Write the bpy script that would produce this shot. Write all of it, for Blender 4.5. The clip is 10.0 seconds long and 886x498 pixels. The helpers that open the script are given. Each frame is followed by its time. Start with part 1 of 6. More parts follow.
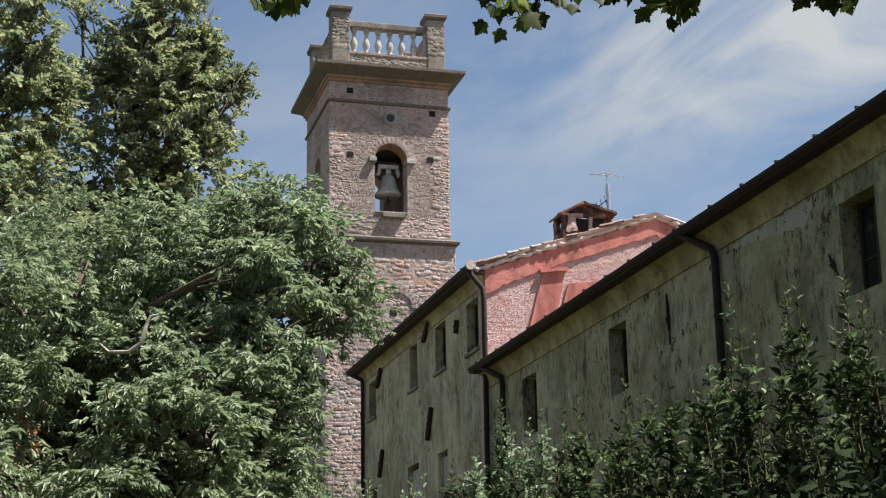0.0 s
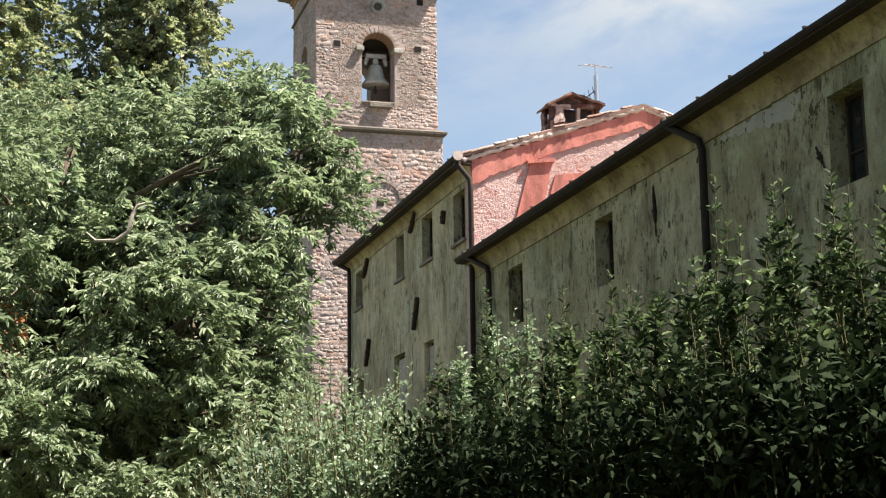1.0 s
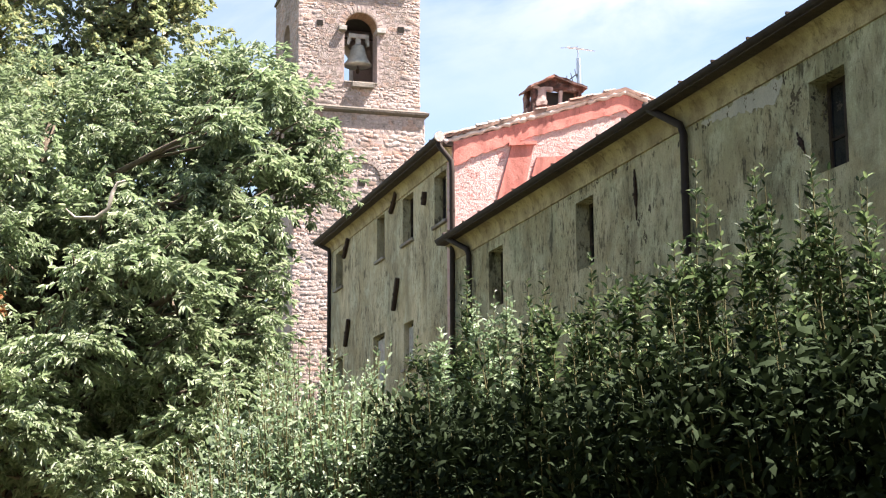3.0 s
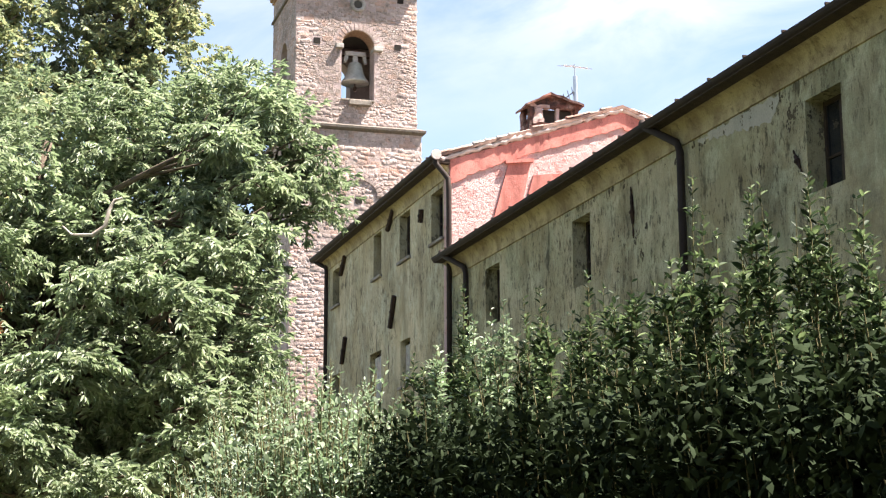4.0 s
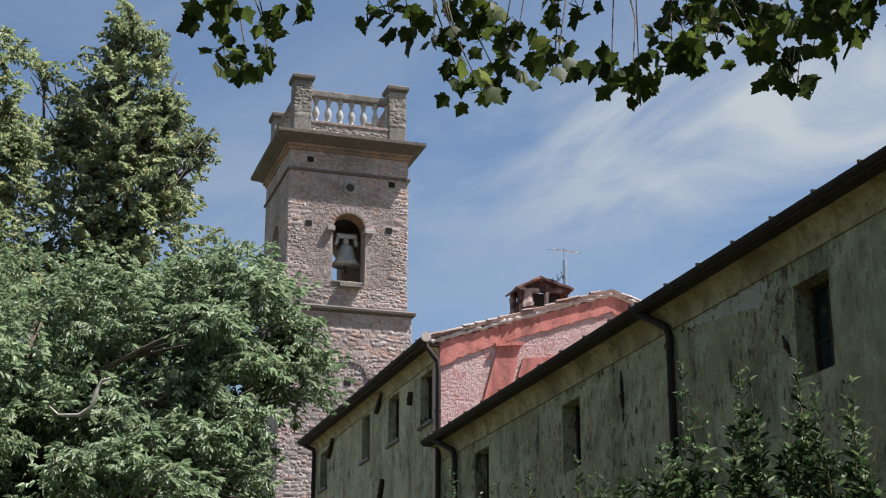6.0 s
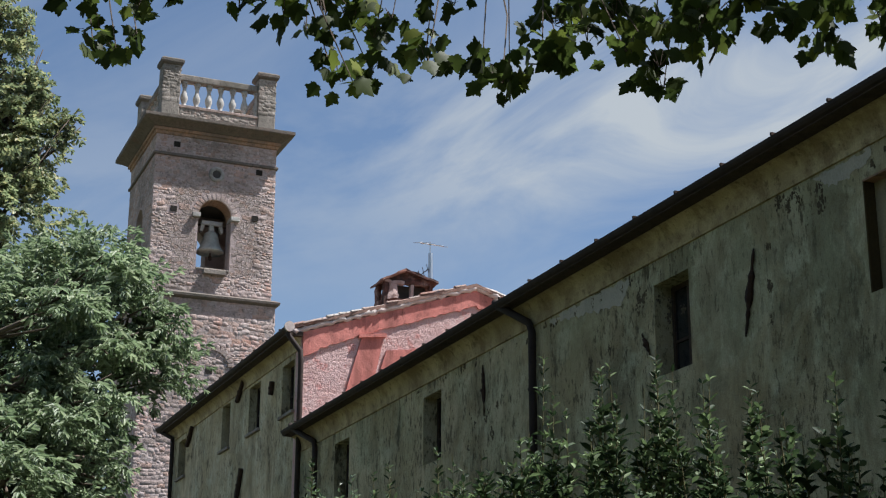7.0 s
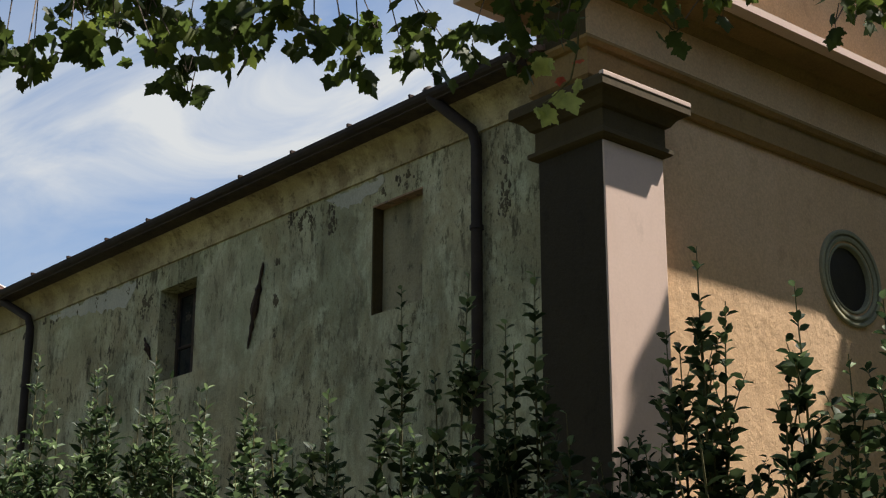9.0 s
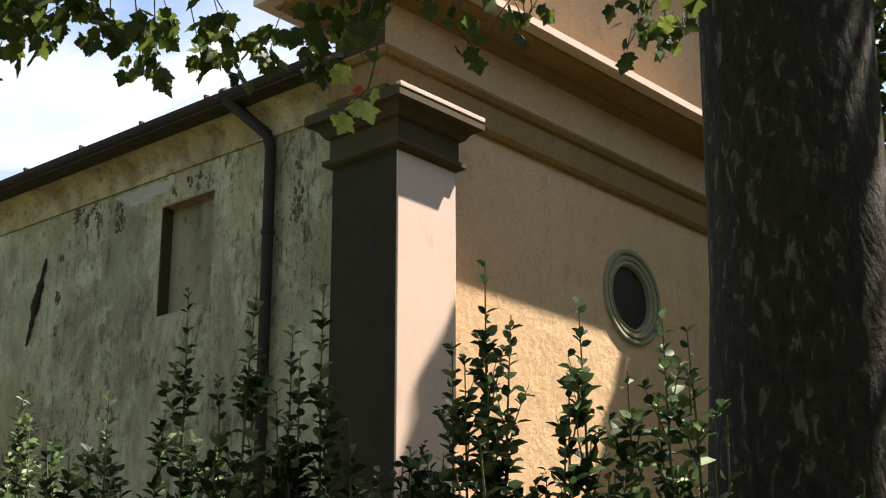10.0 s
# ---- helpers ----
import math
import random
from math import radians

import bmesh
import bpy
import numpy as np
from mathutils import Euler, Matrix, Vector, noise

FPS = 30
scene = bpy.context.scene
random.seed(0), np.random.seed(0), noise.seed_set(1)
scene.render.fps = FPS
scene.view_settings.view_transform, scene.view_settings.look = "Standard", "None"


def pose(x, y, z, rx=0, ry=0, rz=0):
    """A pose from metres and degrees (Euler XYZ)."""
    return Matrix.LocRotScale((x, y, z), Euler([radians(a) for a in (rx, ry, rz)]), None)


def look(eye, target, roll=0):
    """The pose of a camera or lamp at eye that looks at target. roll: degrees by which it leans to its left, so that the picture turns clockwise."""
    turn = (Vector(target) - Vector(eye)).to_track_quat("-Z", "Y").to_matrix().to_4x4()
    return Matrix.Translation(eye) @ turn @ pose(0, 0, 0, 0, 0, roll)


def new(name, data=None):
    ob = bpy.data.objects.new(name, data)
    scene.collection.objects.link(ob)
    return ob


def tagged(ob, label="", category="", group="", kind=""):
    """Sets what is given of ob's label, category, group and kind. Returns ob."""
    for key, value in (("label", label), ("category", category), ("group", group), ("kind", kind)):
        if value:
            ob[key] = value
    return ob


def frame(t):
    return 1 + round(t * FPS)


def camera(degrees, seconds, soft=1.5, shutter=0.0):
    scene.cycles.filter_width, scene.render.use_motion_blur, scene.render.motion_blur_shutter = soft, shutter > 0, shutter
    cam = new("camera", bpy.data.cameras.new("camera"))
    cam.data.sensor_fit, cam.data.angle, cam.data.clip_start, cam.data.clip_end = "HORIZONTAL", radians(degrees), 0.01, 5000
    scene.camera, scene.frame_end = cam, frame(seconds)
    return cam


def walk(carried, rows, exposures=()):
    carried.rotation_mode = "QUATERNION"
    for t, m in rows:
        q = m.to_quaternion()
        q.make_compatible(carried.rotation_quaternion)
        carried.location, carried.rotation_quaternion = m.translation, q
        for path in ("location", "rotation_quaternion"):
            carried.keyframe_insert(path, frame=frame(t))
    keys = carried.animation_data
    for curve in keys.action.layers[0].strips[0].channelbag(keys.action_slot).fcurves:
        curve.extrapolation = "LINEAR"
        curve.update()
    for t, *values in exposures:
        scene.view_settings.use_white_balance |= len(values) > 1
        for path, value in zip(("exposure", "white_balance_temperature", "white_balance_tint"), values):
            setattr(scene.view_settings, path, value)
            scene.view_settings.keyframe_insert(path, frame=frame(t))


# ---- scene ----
# the camera stands on one spot and pans: time, heading from +y towards +x, pitch, roll (degrees)
EYE = Vector((0.0, 0.0, 1.6))
TURNS = [
    (0.0, 15.51, 15.16, -0.96), (0.5, 15.63, 13.05, -1.01), (1.0, 15.94, 11.16, -0.75), (1.5, 16.23, 10.57, -0.54),
    (2.0, 16.45, 10.41, -0.47), (2.5, 16.59, 10.45, -0.22), (2.7, 16.62, 10.46, -0.21), (3.8, 16.77, 10.62, -0.19), (4.0, 16.78, 11.11, -0.19), (4.5, 16.71, 14.38, -0.04),
    (5.0, 16.78, 17.60, 0.13), (5.2, 16.81, 17.97, 0.13), (6.3, 17.75, 17.64, 0.14), (6.5, 18.71, 17.59, 0.15),
    (7.0, 22.29, 17.48, 0.25), (7.5, 26.58, 17.51, 0.26), (8.0, 31.79, 17.56, 0.25), (8.5, 36.19, 17.55, 0.16),
    (9.0, 40.85, 17.82, 0.09), (9.5, 45.06, 17.83, 0.10), (10.0, 48.87, 18.10, -0.04)]


def heading(yaw, pitch, roll):
    a, b = radians(yaw), radians(pitch)
    return look(EYE, EYE + Vector((math.sin(a) * math.cos(b), math.cos(a) * math.cos(b), math.sin(b))), roll)


cam = camera(31.52, 10.0, soft=1.2)
EXPOSURES = [(0.0, 1.02, 6650, 10), (0.5, 1.22, 6850, 10), (1.0, 1.56, 7100, 10), (1.5, 1.88, 7300, 13), (2.0, 2.04, 7050, 15),
             (2.5, 2.17, 7000, 16), (4.0, 2.2, 7000, 15), (4.5, 1.78, 7400, 8), (5.0, 1.28, 6700, 10), (6.5, 0.9, 6200, 10), (7.0, 0.85, 6150, 10),
             (7.5, 0.82, 6200, 10), (8.0, 0.88, 6350, 10), (8.5, 1.02, 6550, 10), (9.0, 1.28, 6800, 12), (9.5, 1.7, 7050, 12), (10.0, 2.03, 7150, 12)]
walk(cam, [(t, heading(a, b, c)) for t, a, b, c in TURNS], EXPOSURES)

# ---- sky and sun ----
SUN = Vector((2.3, -1.0, 4.5)).normalized()
world = bpy.data.worlds.new("sky")
scene.world = world
world.use_nodes = True
wt = world.node_tree
wt.nodes.clear()


def wnode(kind, **kw):
    n = wt.nodes.new(kind)
    for k, v in kw.items():
        n.inputs[k].default_value = v
    return n


sky = wt.nodes.new("ShaderNodeTexSky")
sky.sky_type = "NISHITA"
sky.sun_disc = False
sky.sun_elevation = math.asin(SUN.z)
sky.sun_rotation = math.atan2(SUN.x, SUN.y)
sky.air_density, sky.dust_density, sky.ozone_density = 1.0, 0.6, 0.9
tc = wt.nodes.new("ShaderNodeTexCoord")
ahead = Vector((math.sin(radians(28)), math.cos(radians(28)), 0))
side_way = Vector((math.cos(radians(28)), -math.sin(radians(28)), 0))
lean = radians(20)
drift = side_way * math.cos(lean) + Vector((0, 0, math.sin(lean)))
across = Vector((0, 0, math.cos(lean))) - side_way * math.sin(lean)
mp = wt.nodes.new("ShaderNodeCombineXYZ")
for i, (way, stretch) in enumerate(((drift, 5.0), (across, 13.0), (ahead, 3.0))):
    dp = wt.nodes.new("ShaderNodeVectorMath")
    dp.operation = "DOT_PRODUCT"
    dp.inputs[1].default_value = way * stretch
    wt.links.new(tc.outputs["Generated"], dp.inputs[0])
    wt.links.new(dp.outputs["Value"], mp.inputs[i])
cl = wnode("ShaderNodeTexNoise", Scale=1.0, Detail=8.0, Roughness=0.58, Distortion=0.7)
ramp = wt.nodes.new("ShaderNodeValToRGB")
ramp.color_ramp.elements[0].position, ramp.color_ramp.elements[1].position = 0.38, 0.62
ramp.color_ramp.elements[1].color = (0.92, 0.92, 0.92, 1)
mix = wt.nodes.new("ShaderNodeMix")
mix.data_type = "RGBA"
bg = wnode("ShaderNodeBackground", Strength=0.061)
out = wt.nodes.new("ShaderNodeOutputWorld")
mix.inputs[7].default_value = (4.9, 5.2, 5.35, 1)
wt.links.new(mp.outputs[0], cl.inputs["Vector"])
wt.links.new(cl.outputs[0], ramp.inputs[0])
# a long bank of cloud low over the nave, thin veils elsewhere


def sky_way(yaw, el):
    a, b = radians(yaw), radians(el)
    return Vector((math.sin(a) * math.cos(b), math.cos(a) * math.cos(b), math.sin(b)))


def sky_fade(way, low, high, at_low, at_high, absolute=False):
    dot = wt.nodes.new("ShaderNodeVectorMath")
    dot.operation = "DOT_PRODUCT"
    dot.inputs[1].default_value = way
    wt.links.new(tc.outputs["Generated"], dot.inputs[0])
    value = dot.outputs["Value"]
    if absolute:
        ab = wt.nodes.new("ShaderNodeMath")
        ab.operation = "ABSOLUTE"
        wt.links.new(value, ab.inputs[0])
        value = ab.outputs[0]
    r = wt.nodes.new("ShaderNodeMapRange")
    r.interpolation_type = "SMOOTHSTEP"
    for k, v in enumerate((low, high, at_low, at_high)):
        r.inputs[k + 1].default_value = v
    wt.links.new(value, r.inputs[0])
    return r.outputs[0]


def sky_math(how, a, b):
    n = wt.nodes.new("ShaderNodeMath")
    n.operation = how
    for k, v in enumerate((a, b)):
        if isinstance(v, (int, float)):
            n.inputs[k].default_value = v
        else:
            wt.links.new(v, n.inputs[k])
    return n.outputs[0]


bank = sky_fade(sky_way(20, 20.6).cross(sky_way(40, 23.0)).normalized(), 0.012, 0.085, 1.0, 0.12, True)
bank = sky_math("MULTIPLY", bank, sky_fade(sky_way(37, 22), 0.945, 0.995, 0.2, 1.0))
cover = sky_math("ADD", sky_math("MULTIPLY", bank, 0.85), 0.16)
wt.links.new(sky_math("MULTIPLY", ramp.outputs[0], cover), mix.inputs[0])
wt.links.new(sky.outputs[0], mix.inputs[6])
wt.links.new(mix.outputs[2], bg.inputs[0])
wt.links.new(bg.outputs[0], out.inputs[0])

sun = new("sun", bpy.data.lights.new("sun", "SUN"))
sun.data.energy, sun.data.angle, sun.data.color = 5.0, radians(0.53), (1.0, 0.96, 0.915)
sun.matrix_world = look(SUN * 60, (0, 0, 0))


# ---- materials ----
class Mat:
    def __init__(self, name, rough=0.9, metal=0.0, spec=0.3):
        self.m = bpy.data.materials.new(name)
        self.m.use_nodes = True
        self.t = self.m.node_tree
        self.b = self.t.nodes["Principled BSDF"]
        self.b.inputs["Roughness"].default_value = rough
        self.b.inputs["Metallic"].default_value = metal
        self.b.inputs["Specular IOR Level"].default_value = spec
        self.co = self.t.nodes.new("ShaderNodeTexCoord").outputs["Object"]

    def link(self, a, b):
        self.t.links.new(a, b)

    def noise(self, scale, detail=4.0, rough=0.6, stretch=None, distort=0.0):
        n = self.t.nodes.new("ShaderNodeTexNoise")
        n.inputs["Scale"].default_value, n.inputs["Detail"].default_value = scale, detail
        n.inputs["Roughness"].default_value, n.inputs["Distortion"].default_value = rough, distort
        v = self.co
        if stretch:
            mm = self.t.nodes.new("ShaderNodeMapping")
            mm.inputs["Scale"].default_value = stretch
            self.link(v, mm.inputs[0])
            v = mm.outputs[0]
        self.link(v, n.inputs["Vector"])
        return n.outputs[0]

    def voronoi(self, scale, feature="F1"):
        n = self.t.nodes.new("ShaderNodeTexVoronoi")
        n.feature = feature
        n.inputs["Scale"].default_value = scale
        self.link(self.co, n.inputs["Vector"])
        return n.outputs["Distance"]

    def ramp(self, fac, stops):
        n = self.t.nodes.new("ShaderNodeValToRGB")
        e = n.color_ramp.elements
        while len(e) < len(stops):
            e.new(0.5)
        for el, (p, c) in zip(e, stops):
            el.position = p
            el.color = (c, c, c, 1) if not hasattr(c, "__len__") else (*c, 1)
        self.link(fac, n.inputs[0])
        return n.outputs[0]

    def mix(self, fac, a, b, how="MIX"):
        n = self.t.nodes.new("ShaderNodeMix")
        n.data_type, n.blend_type = "RGBA", how
        for s, v in ((0, fac), (6, a), (7, b)):
            if isinstance(v, (int, float)):
                n.inputs[s].default_value = v
            elif isinstance(v, tuple):
                n.inputs[s].default_value = (*v, 1)
            else:
                self.link(v, n.inputs[s])
        return n.outputs[2]

    def color(self, c):
        if isinstance(c, tuple):
            self.b.inputs["Base Color"].default_value = (*c, 1)
        else:
            self.link(c, self.b.inputs["Base Color"])
        return self

    def bump(self, h, strength, dist):
        n = self.t.nodes.new("ShaderNodeBump")
        n.inputs["Strength"].default_value, n.inputs["Distance"].default_value = strength, dist
        self.link(h, n.inputs["Height"])
        if self.b.inputs["Normal"].is_linked:
            self.link(self.b.inputs["Normal"].links[0].from_socket, n.inputs["Normal"])
        self.link(n.outputs[0], self.b.inputs["Normal"])
        return self

    def rnd(self, island=False):
        if island:
            return self.t.nodes.new("ShaderNodeNewGeometry").outputs["Random Per Island"]
        return self.t.nodes.new("ShaderNodeObjectInfo").outputs["Random"]


def old_plaster(name, light, dark, stain, moss):
    """Lime plaster with rain streaks, black lichen specks, pale repairs and hairline cracks."""
    m = Mat(name, 0.93)
    a = m.ramp(m.noise(0.45, 7, 0.68, None, 0.5), [(0.38, dark), (0.50, tuple((p + q) / 2 for p, q in zip(light, dark))), (0.60, light)])
    a = m.mix(m.ramp(m.noise(0.33, 6, 0.65), [(0.45, 0.0), (0.60, 0.85)]), a, moss)
    v = m.ramp(m.noise(0.7, 8, 0.68, (1.0, 1.0, 0.65), 0.8), [(0.48, 0.0), (0.64, 0.6)])
    a = m.mix(v, a, stain)
    w = m.ramp(m.noise(1.6, 9, 0.72, (1.0, 1.0, 0.8), 0.5), [(0.48, 0.0), (0.62, 0.55)])
    a = m.mix(w, a, tuple(min(0.66, c * 1.3) for c in light))
    zone = m.ramp(m.noise(0.55, 5, 0.6, (1.0, 1.0, 0.7)), [(0.40, 0.25), (0.52, 1.0)])
    drip = m.ramp(m.noise(1.5, 7, 0.7, (1.0, 1.0, 0.22), 0.5), [(0.50, 0.0), (0.62, 0.55)])
    a = m.mix(m.mix(1.0, drip, m.ramp(m.noise(0.3, 4, 0.6), [(0.40, 0.1), (0.58, 1.0)]), "MULTIPLY"), a, tuple(c * 1.2 for c in stain))
    warm = m.ramp(m.noise(0.55, 7, 0.7, None, 0.8), [(0.47, 0.0), (0.60, 0.35)])
    a = m.mix(warm, a, (0.43, 0.33, 0.17))
    for scale, cut in ((3.2, 0.545), (9.0, 0.545), (20.0, 0.555)):
        specks = m.ramp(m.noise(scale, 9, 0.74, (1.0, 1.0, 0.42)), [(cut, 0.0), (cut + 0.06, 0.82)])
        a = m.mix(m.mix(1.0, specks, zone, "MULTIPLY"), a, tuple(c * 0.5 for c in stain))
    m.color(m.mix(1.0, a, m.ramp(m.noise(45, 3), [(0.3, 0.84), (0.7, 1.12)]), "MULTIPLY"))
    m.bump(m.noise(3.5, 7, 0.7), 0.7, 0.05)
    m.bump(m.noise(26, 5, 0.75), 0.6, 0.012)
    return m.m


def plaster(name, light, dark, stain, streak=0.6, bump=0.5, grain=1.0):
    m = Mat(name, 0.92)
    a = m.ramp(m.noise(0.7, 6, 0.65), [(0.3, dark), (0.7, light)])
    v = m.ramp(m.noise(1.6, 6, 0.65, (1.0, 1.0, 0.16), 0.3), [(0.48, 0.0), (0.7, 1.0)])
    a = m.mix(m.mix(1.0, v, (streak, streak, streak), "MULTIPLY"), a, stain)
    s = m.ramp(m.noise(4.5, 8, 0.72, (1.0, 1.0, 0.6)), [(0.56, 0.0), (0.68, 1.0)])
    a = m.mix(m.mix(1.0, s, (streak, streak, streak), "MULTIPLY"), a, tuple(c * 0.55 for c in stain))
    g = m.ramp(m.noise(38, 3), [(0.3, 1 - 0.14 * grain), (0.7, 1 + 0.1 * grain)])
    m.color(m.mix(1.0, a, g, "MULTIPLY"))
    m.bump(m.noise(5, 6, 0.7), bump, 0.03)
    m.bump(m.noise(55, 4, 0.7), bump, 0.006)
    return m.m


def stone(name, cols, island, bump=0.6):
    m = Mat(name, 0.95)
    n = len(cols)
    a = m.ramp(m.rnd(island), [(i / (n - 1), c) for i, c in enumerate(cols)])
    a = m.mix(1.0, a, m.ramp(m.noise(9, 6, 0.7), [(0.25, 0.6), (0.75, 1.25)]), "MULTIPLY")
    red = m.ramp(m.noise(0.9, 7, 0.7), [(0.56, 0.0), (0.66, 0.5)])
    a = m.mix(red, a, m.mix(1.0, a, (1.15, 0.74, 0.62), "MULTIPLY"))
    pit = m.ramp(m.noise(7, 6, 0.75), [(0.55, 0.0), (0.64, 0.8)])
    a = m.mix(pit, a, (0.11, 0.09, 0.075))
    d = m.ramp(m.noise(0.55, 7, 0.7), [(0.45, 0.0), (0.64, 0.7)])
    m.color(m.mix(d, a, (0.12, 0.11, 0.09)))
    m.bump(m.noise(14, 6, 0.75), bump, 0.03)
    m.bump(m.noise(70, 3, 0.7), bump, 0.008)
    return m.m


def plain(name, col, rough=0.7, metal=0.0, vary=0.2, scale=6.0, bump=0.15):
    m = Mat(name, rough, metal)
    a = m.ramp(m.noise(scale, 6, 0.65), [(0.3, tuple(c * (1 - vary) for c in col)), (0.7, tuple(c * (1 + vary) for c in col))])
    m.color(m.mix(1.0, a, m.ramp(m.noise(scale * 9, 3), [(0.3, 0.9), (0.7, 1.08)]), "MULTIPLY"))
    m.bump(m.noise(scale * 6, 4), bump, 0.01)
    return m.m


def foliage(name, a, b, c, through_light=0.35, rough=0.45, spec=0.4, young=0.6):
    m = Mat(name, rough, 0.0, spec)
    col = m.ramp(m.rnd(True), [(0.0, a), (young, b), (1.0, c)])
    col = m.mix(1.0, col, m.ramp(m.noise(1.3, 4), [(0.3, 0.7), (0.7, 1.25)]), "MULTIPLY")
    m.color(col)
    tr = m.t.nodes.new("ShaderNodeBsdfTranslucent")
    m.link(m.mix(1.0, col, (0.98, 1.07, 0.90), "MULTIPLY"), tr.inputs["Color"])
    ms = m.t.nodes.new("ShaderNodeMixShader")
    ms.inputs[0].default_value = through_light
    m.link(m.b.outputs[0], ms.inputs[1])
    m.link(tr.outputs[0], ms.inputs[2])
    m.link(ms.outputs[0], m.t.nodes["Material Output"].inputs[0])
    return m.m


M_NAVE = old_plaster("weathered_cream_plaster", (0.59, 0.52, 0.345), (0.36, 0.32, 0.195), (0.145, 0.125, 0.07), (0.325, 0.33, 0.205))
M_HOUSE = old_plaster("weathered_beige_plaster", (0.66, 0.56, 0.37), (0.45, 0.38, 0.24), (0.17, 0.14, 0.085), (0.42, 0.38, 0.25))
# shade on the pilaster's side return is put into this dark colour
M_SIDE = plaster("shaded_return_plaster", (0.042, 0.031, 0.016), (0.032, 0.024, 0.013), (0.018, 0.014, 0.009), 0.5)
ev = Mat("eave_plaster", 0.93)
ea = ev.ramp(ev.noise(0.8, 6, 0.65), [(0.35, (0.36, 0.29, 0.16)), (0.62, (0.54, 0.455, 0.27))])
ea = ev.mix(ev.ramp(ev.noise(1.7, 8, 0.72), [(0.47, 0.0), (0.60, 0.85)]), ea, (0.24, 0.18, 0.10))
ea = ev.mix(ev.ramp(ev.noise(7.0, 8, 0.72), [(0.56, 0.0), (0.62, 0.6)]), ea, (0.13, 0.10, 0.06))
ev.color(ev.mix(1.0, ea, ev.ramp(ev.noise(40, 3), [(0.3, 0.85), (0.7, 1.1)]), "MULTIPLY"))
ev.bump(ev.noise(5, 6, 0.7), 0.6, 0.03)
M_EAVE = ev.m
M_ORANGE = plaster("orange_plaster", (0.655, 0.435, 0.25), (0.60, 0.385, 0.205), (0.42, 0.24, 0.11), 0.25, 0.6)
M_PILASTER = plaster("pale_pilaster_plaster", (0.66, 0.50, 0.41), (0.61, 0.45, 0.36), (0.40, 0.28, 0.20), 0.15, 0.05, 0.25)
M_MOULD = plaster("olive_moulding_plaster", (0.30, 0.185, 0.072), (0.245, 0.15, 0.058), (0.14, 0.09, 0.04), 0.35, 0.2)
# capital and attic sides: shade is put into this dark colour
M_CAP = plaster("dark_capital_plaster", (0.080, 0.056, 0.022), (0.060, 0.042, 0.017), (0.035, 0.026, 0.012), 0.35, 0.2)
M_REVEAL = plaster("reveal_plaster", (0.55, 0.52, 0.43), (0.42, 0.40, 0.33), (0.2, 0.2, 0.17), 0.3)
M_BLIND = plaster("infill_render", (0.36, 0.31, 0.195), (0.23, 0.20, 0.12), (0.09, 0.08, 0.05), 0.9, 1.0)
pk = Mat("rough_pink_render", 0.95)
pa = pk.ramp(pk.noise(0.9, 6, 0.65), [(0.35, (0.56, 0.37, 0.345)), (0.65, (0.66, 0.485, 0.46))])
pa = pk.mix(pk.ramp(pk.noise(5.0, 6, 0.7), [(0.54, 0.0), (0.62, 0.8)]), pa, (0.55, 0.26, 0.23))
pa = pk.mix(pk.ramp(pk.noise(2.2, 7, 0.7, (1, 1, 0.3)), [(0.58, 0.0), (0.72, 0.6)]), pa, (0.26, 0.17, 0.15))
pk.color(pk.mix(1.0, pa, pk.ramp(pk.noise(16, 5, 0.7), [(0.3, 0.84), (0.7, 1.1)]), "MULTIPLY"))
pk.bump(pk.noise(14, 5, 0.7), 0.8, 0.06).bump(pk.noise(40, 4, 0.7), 0.8, 0.02)
M_PINK = pk.m
M_RED = plaster("red_limewash", (0.64, 0.26, 0.215), (0.55, 0.19, 0.155), (0.20, 0.08, 0.065), 0.8, 0.6)
M_MORTAR = plaster("tower_mortar", (0.46, 0.37, 0.35), (0.37, 0.295, 0.275), (0.22, 0.175, 0.155), 0.45, 1.0)
so = Mat("sooty_red_render", 0.95)
sa = so.ramp(so.noise(1.9, 6, 0.65), [(0.40, (0.05, 0.034, 0.03)), (0.54, (0.16, 0.07, 0.055)), (0.66, (0.36, 0.25, 0.22))])
so.color(so.mix(so.ramp(so.noise(6, 7, 0.7), [(0.5, 0.0), (0.6, 0.8)]), sa, (0.05, 0.035, 0.03)))
so.bump(so.noise(12, 5, 0.7), 0.9, 0.05)
M_SOOT = so.m
M_BED = plaster("whitish_mortar", (0.66, 0.58, 0.53), (0.55, 0.46, 0.42), (0.3, 0.2, 0.17), 0.3, 1.0)
RUBBLE = [(0.51, 0.40, 0.365), (0.43, 0.34, 0.305), (0.54, 0.435, 0.40), (0.50, 0.335, 0.27), (0.46, 0.365, 0.33), (0.56, 0.465, 0.43), (0.49, 0.385, 0.35)]
M_RUBBLE = stone("rubble_stone", RUBBLE, False)
M_RUBBLE_JOINED = stone("rubble_stone_joined", RUBBLE, True)
M_DRESSED = stone("dressed_stone", [(0.29, 0.255, 0.22), (0.36, 0.32, 0.275)], False, 0.5)
M_PALE = stone("pale_stone", [(0.45, 0.43, 0.40), (0.53, 0.51, 0.47)], False, 0.3)
M_OLDSTONE = stone("old_grey_rubble", [(0.36, 0.31, 0.27), (0.28, 0.245, 0.21), (0.42, 0.37, 0.32)], True, 0.6)
M_BRICKCOURSE = stone("brick_course", [(0.36, 0.22, 0.14), (0.42, 0.27, 0.18)], True, 0.4)
M_DARKSTONE = stone("weathered_cornice_stone", [(0.135, 0.115, 0.10), (0.185, 0.155, 0.13)], False, 0.7)
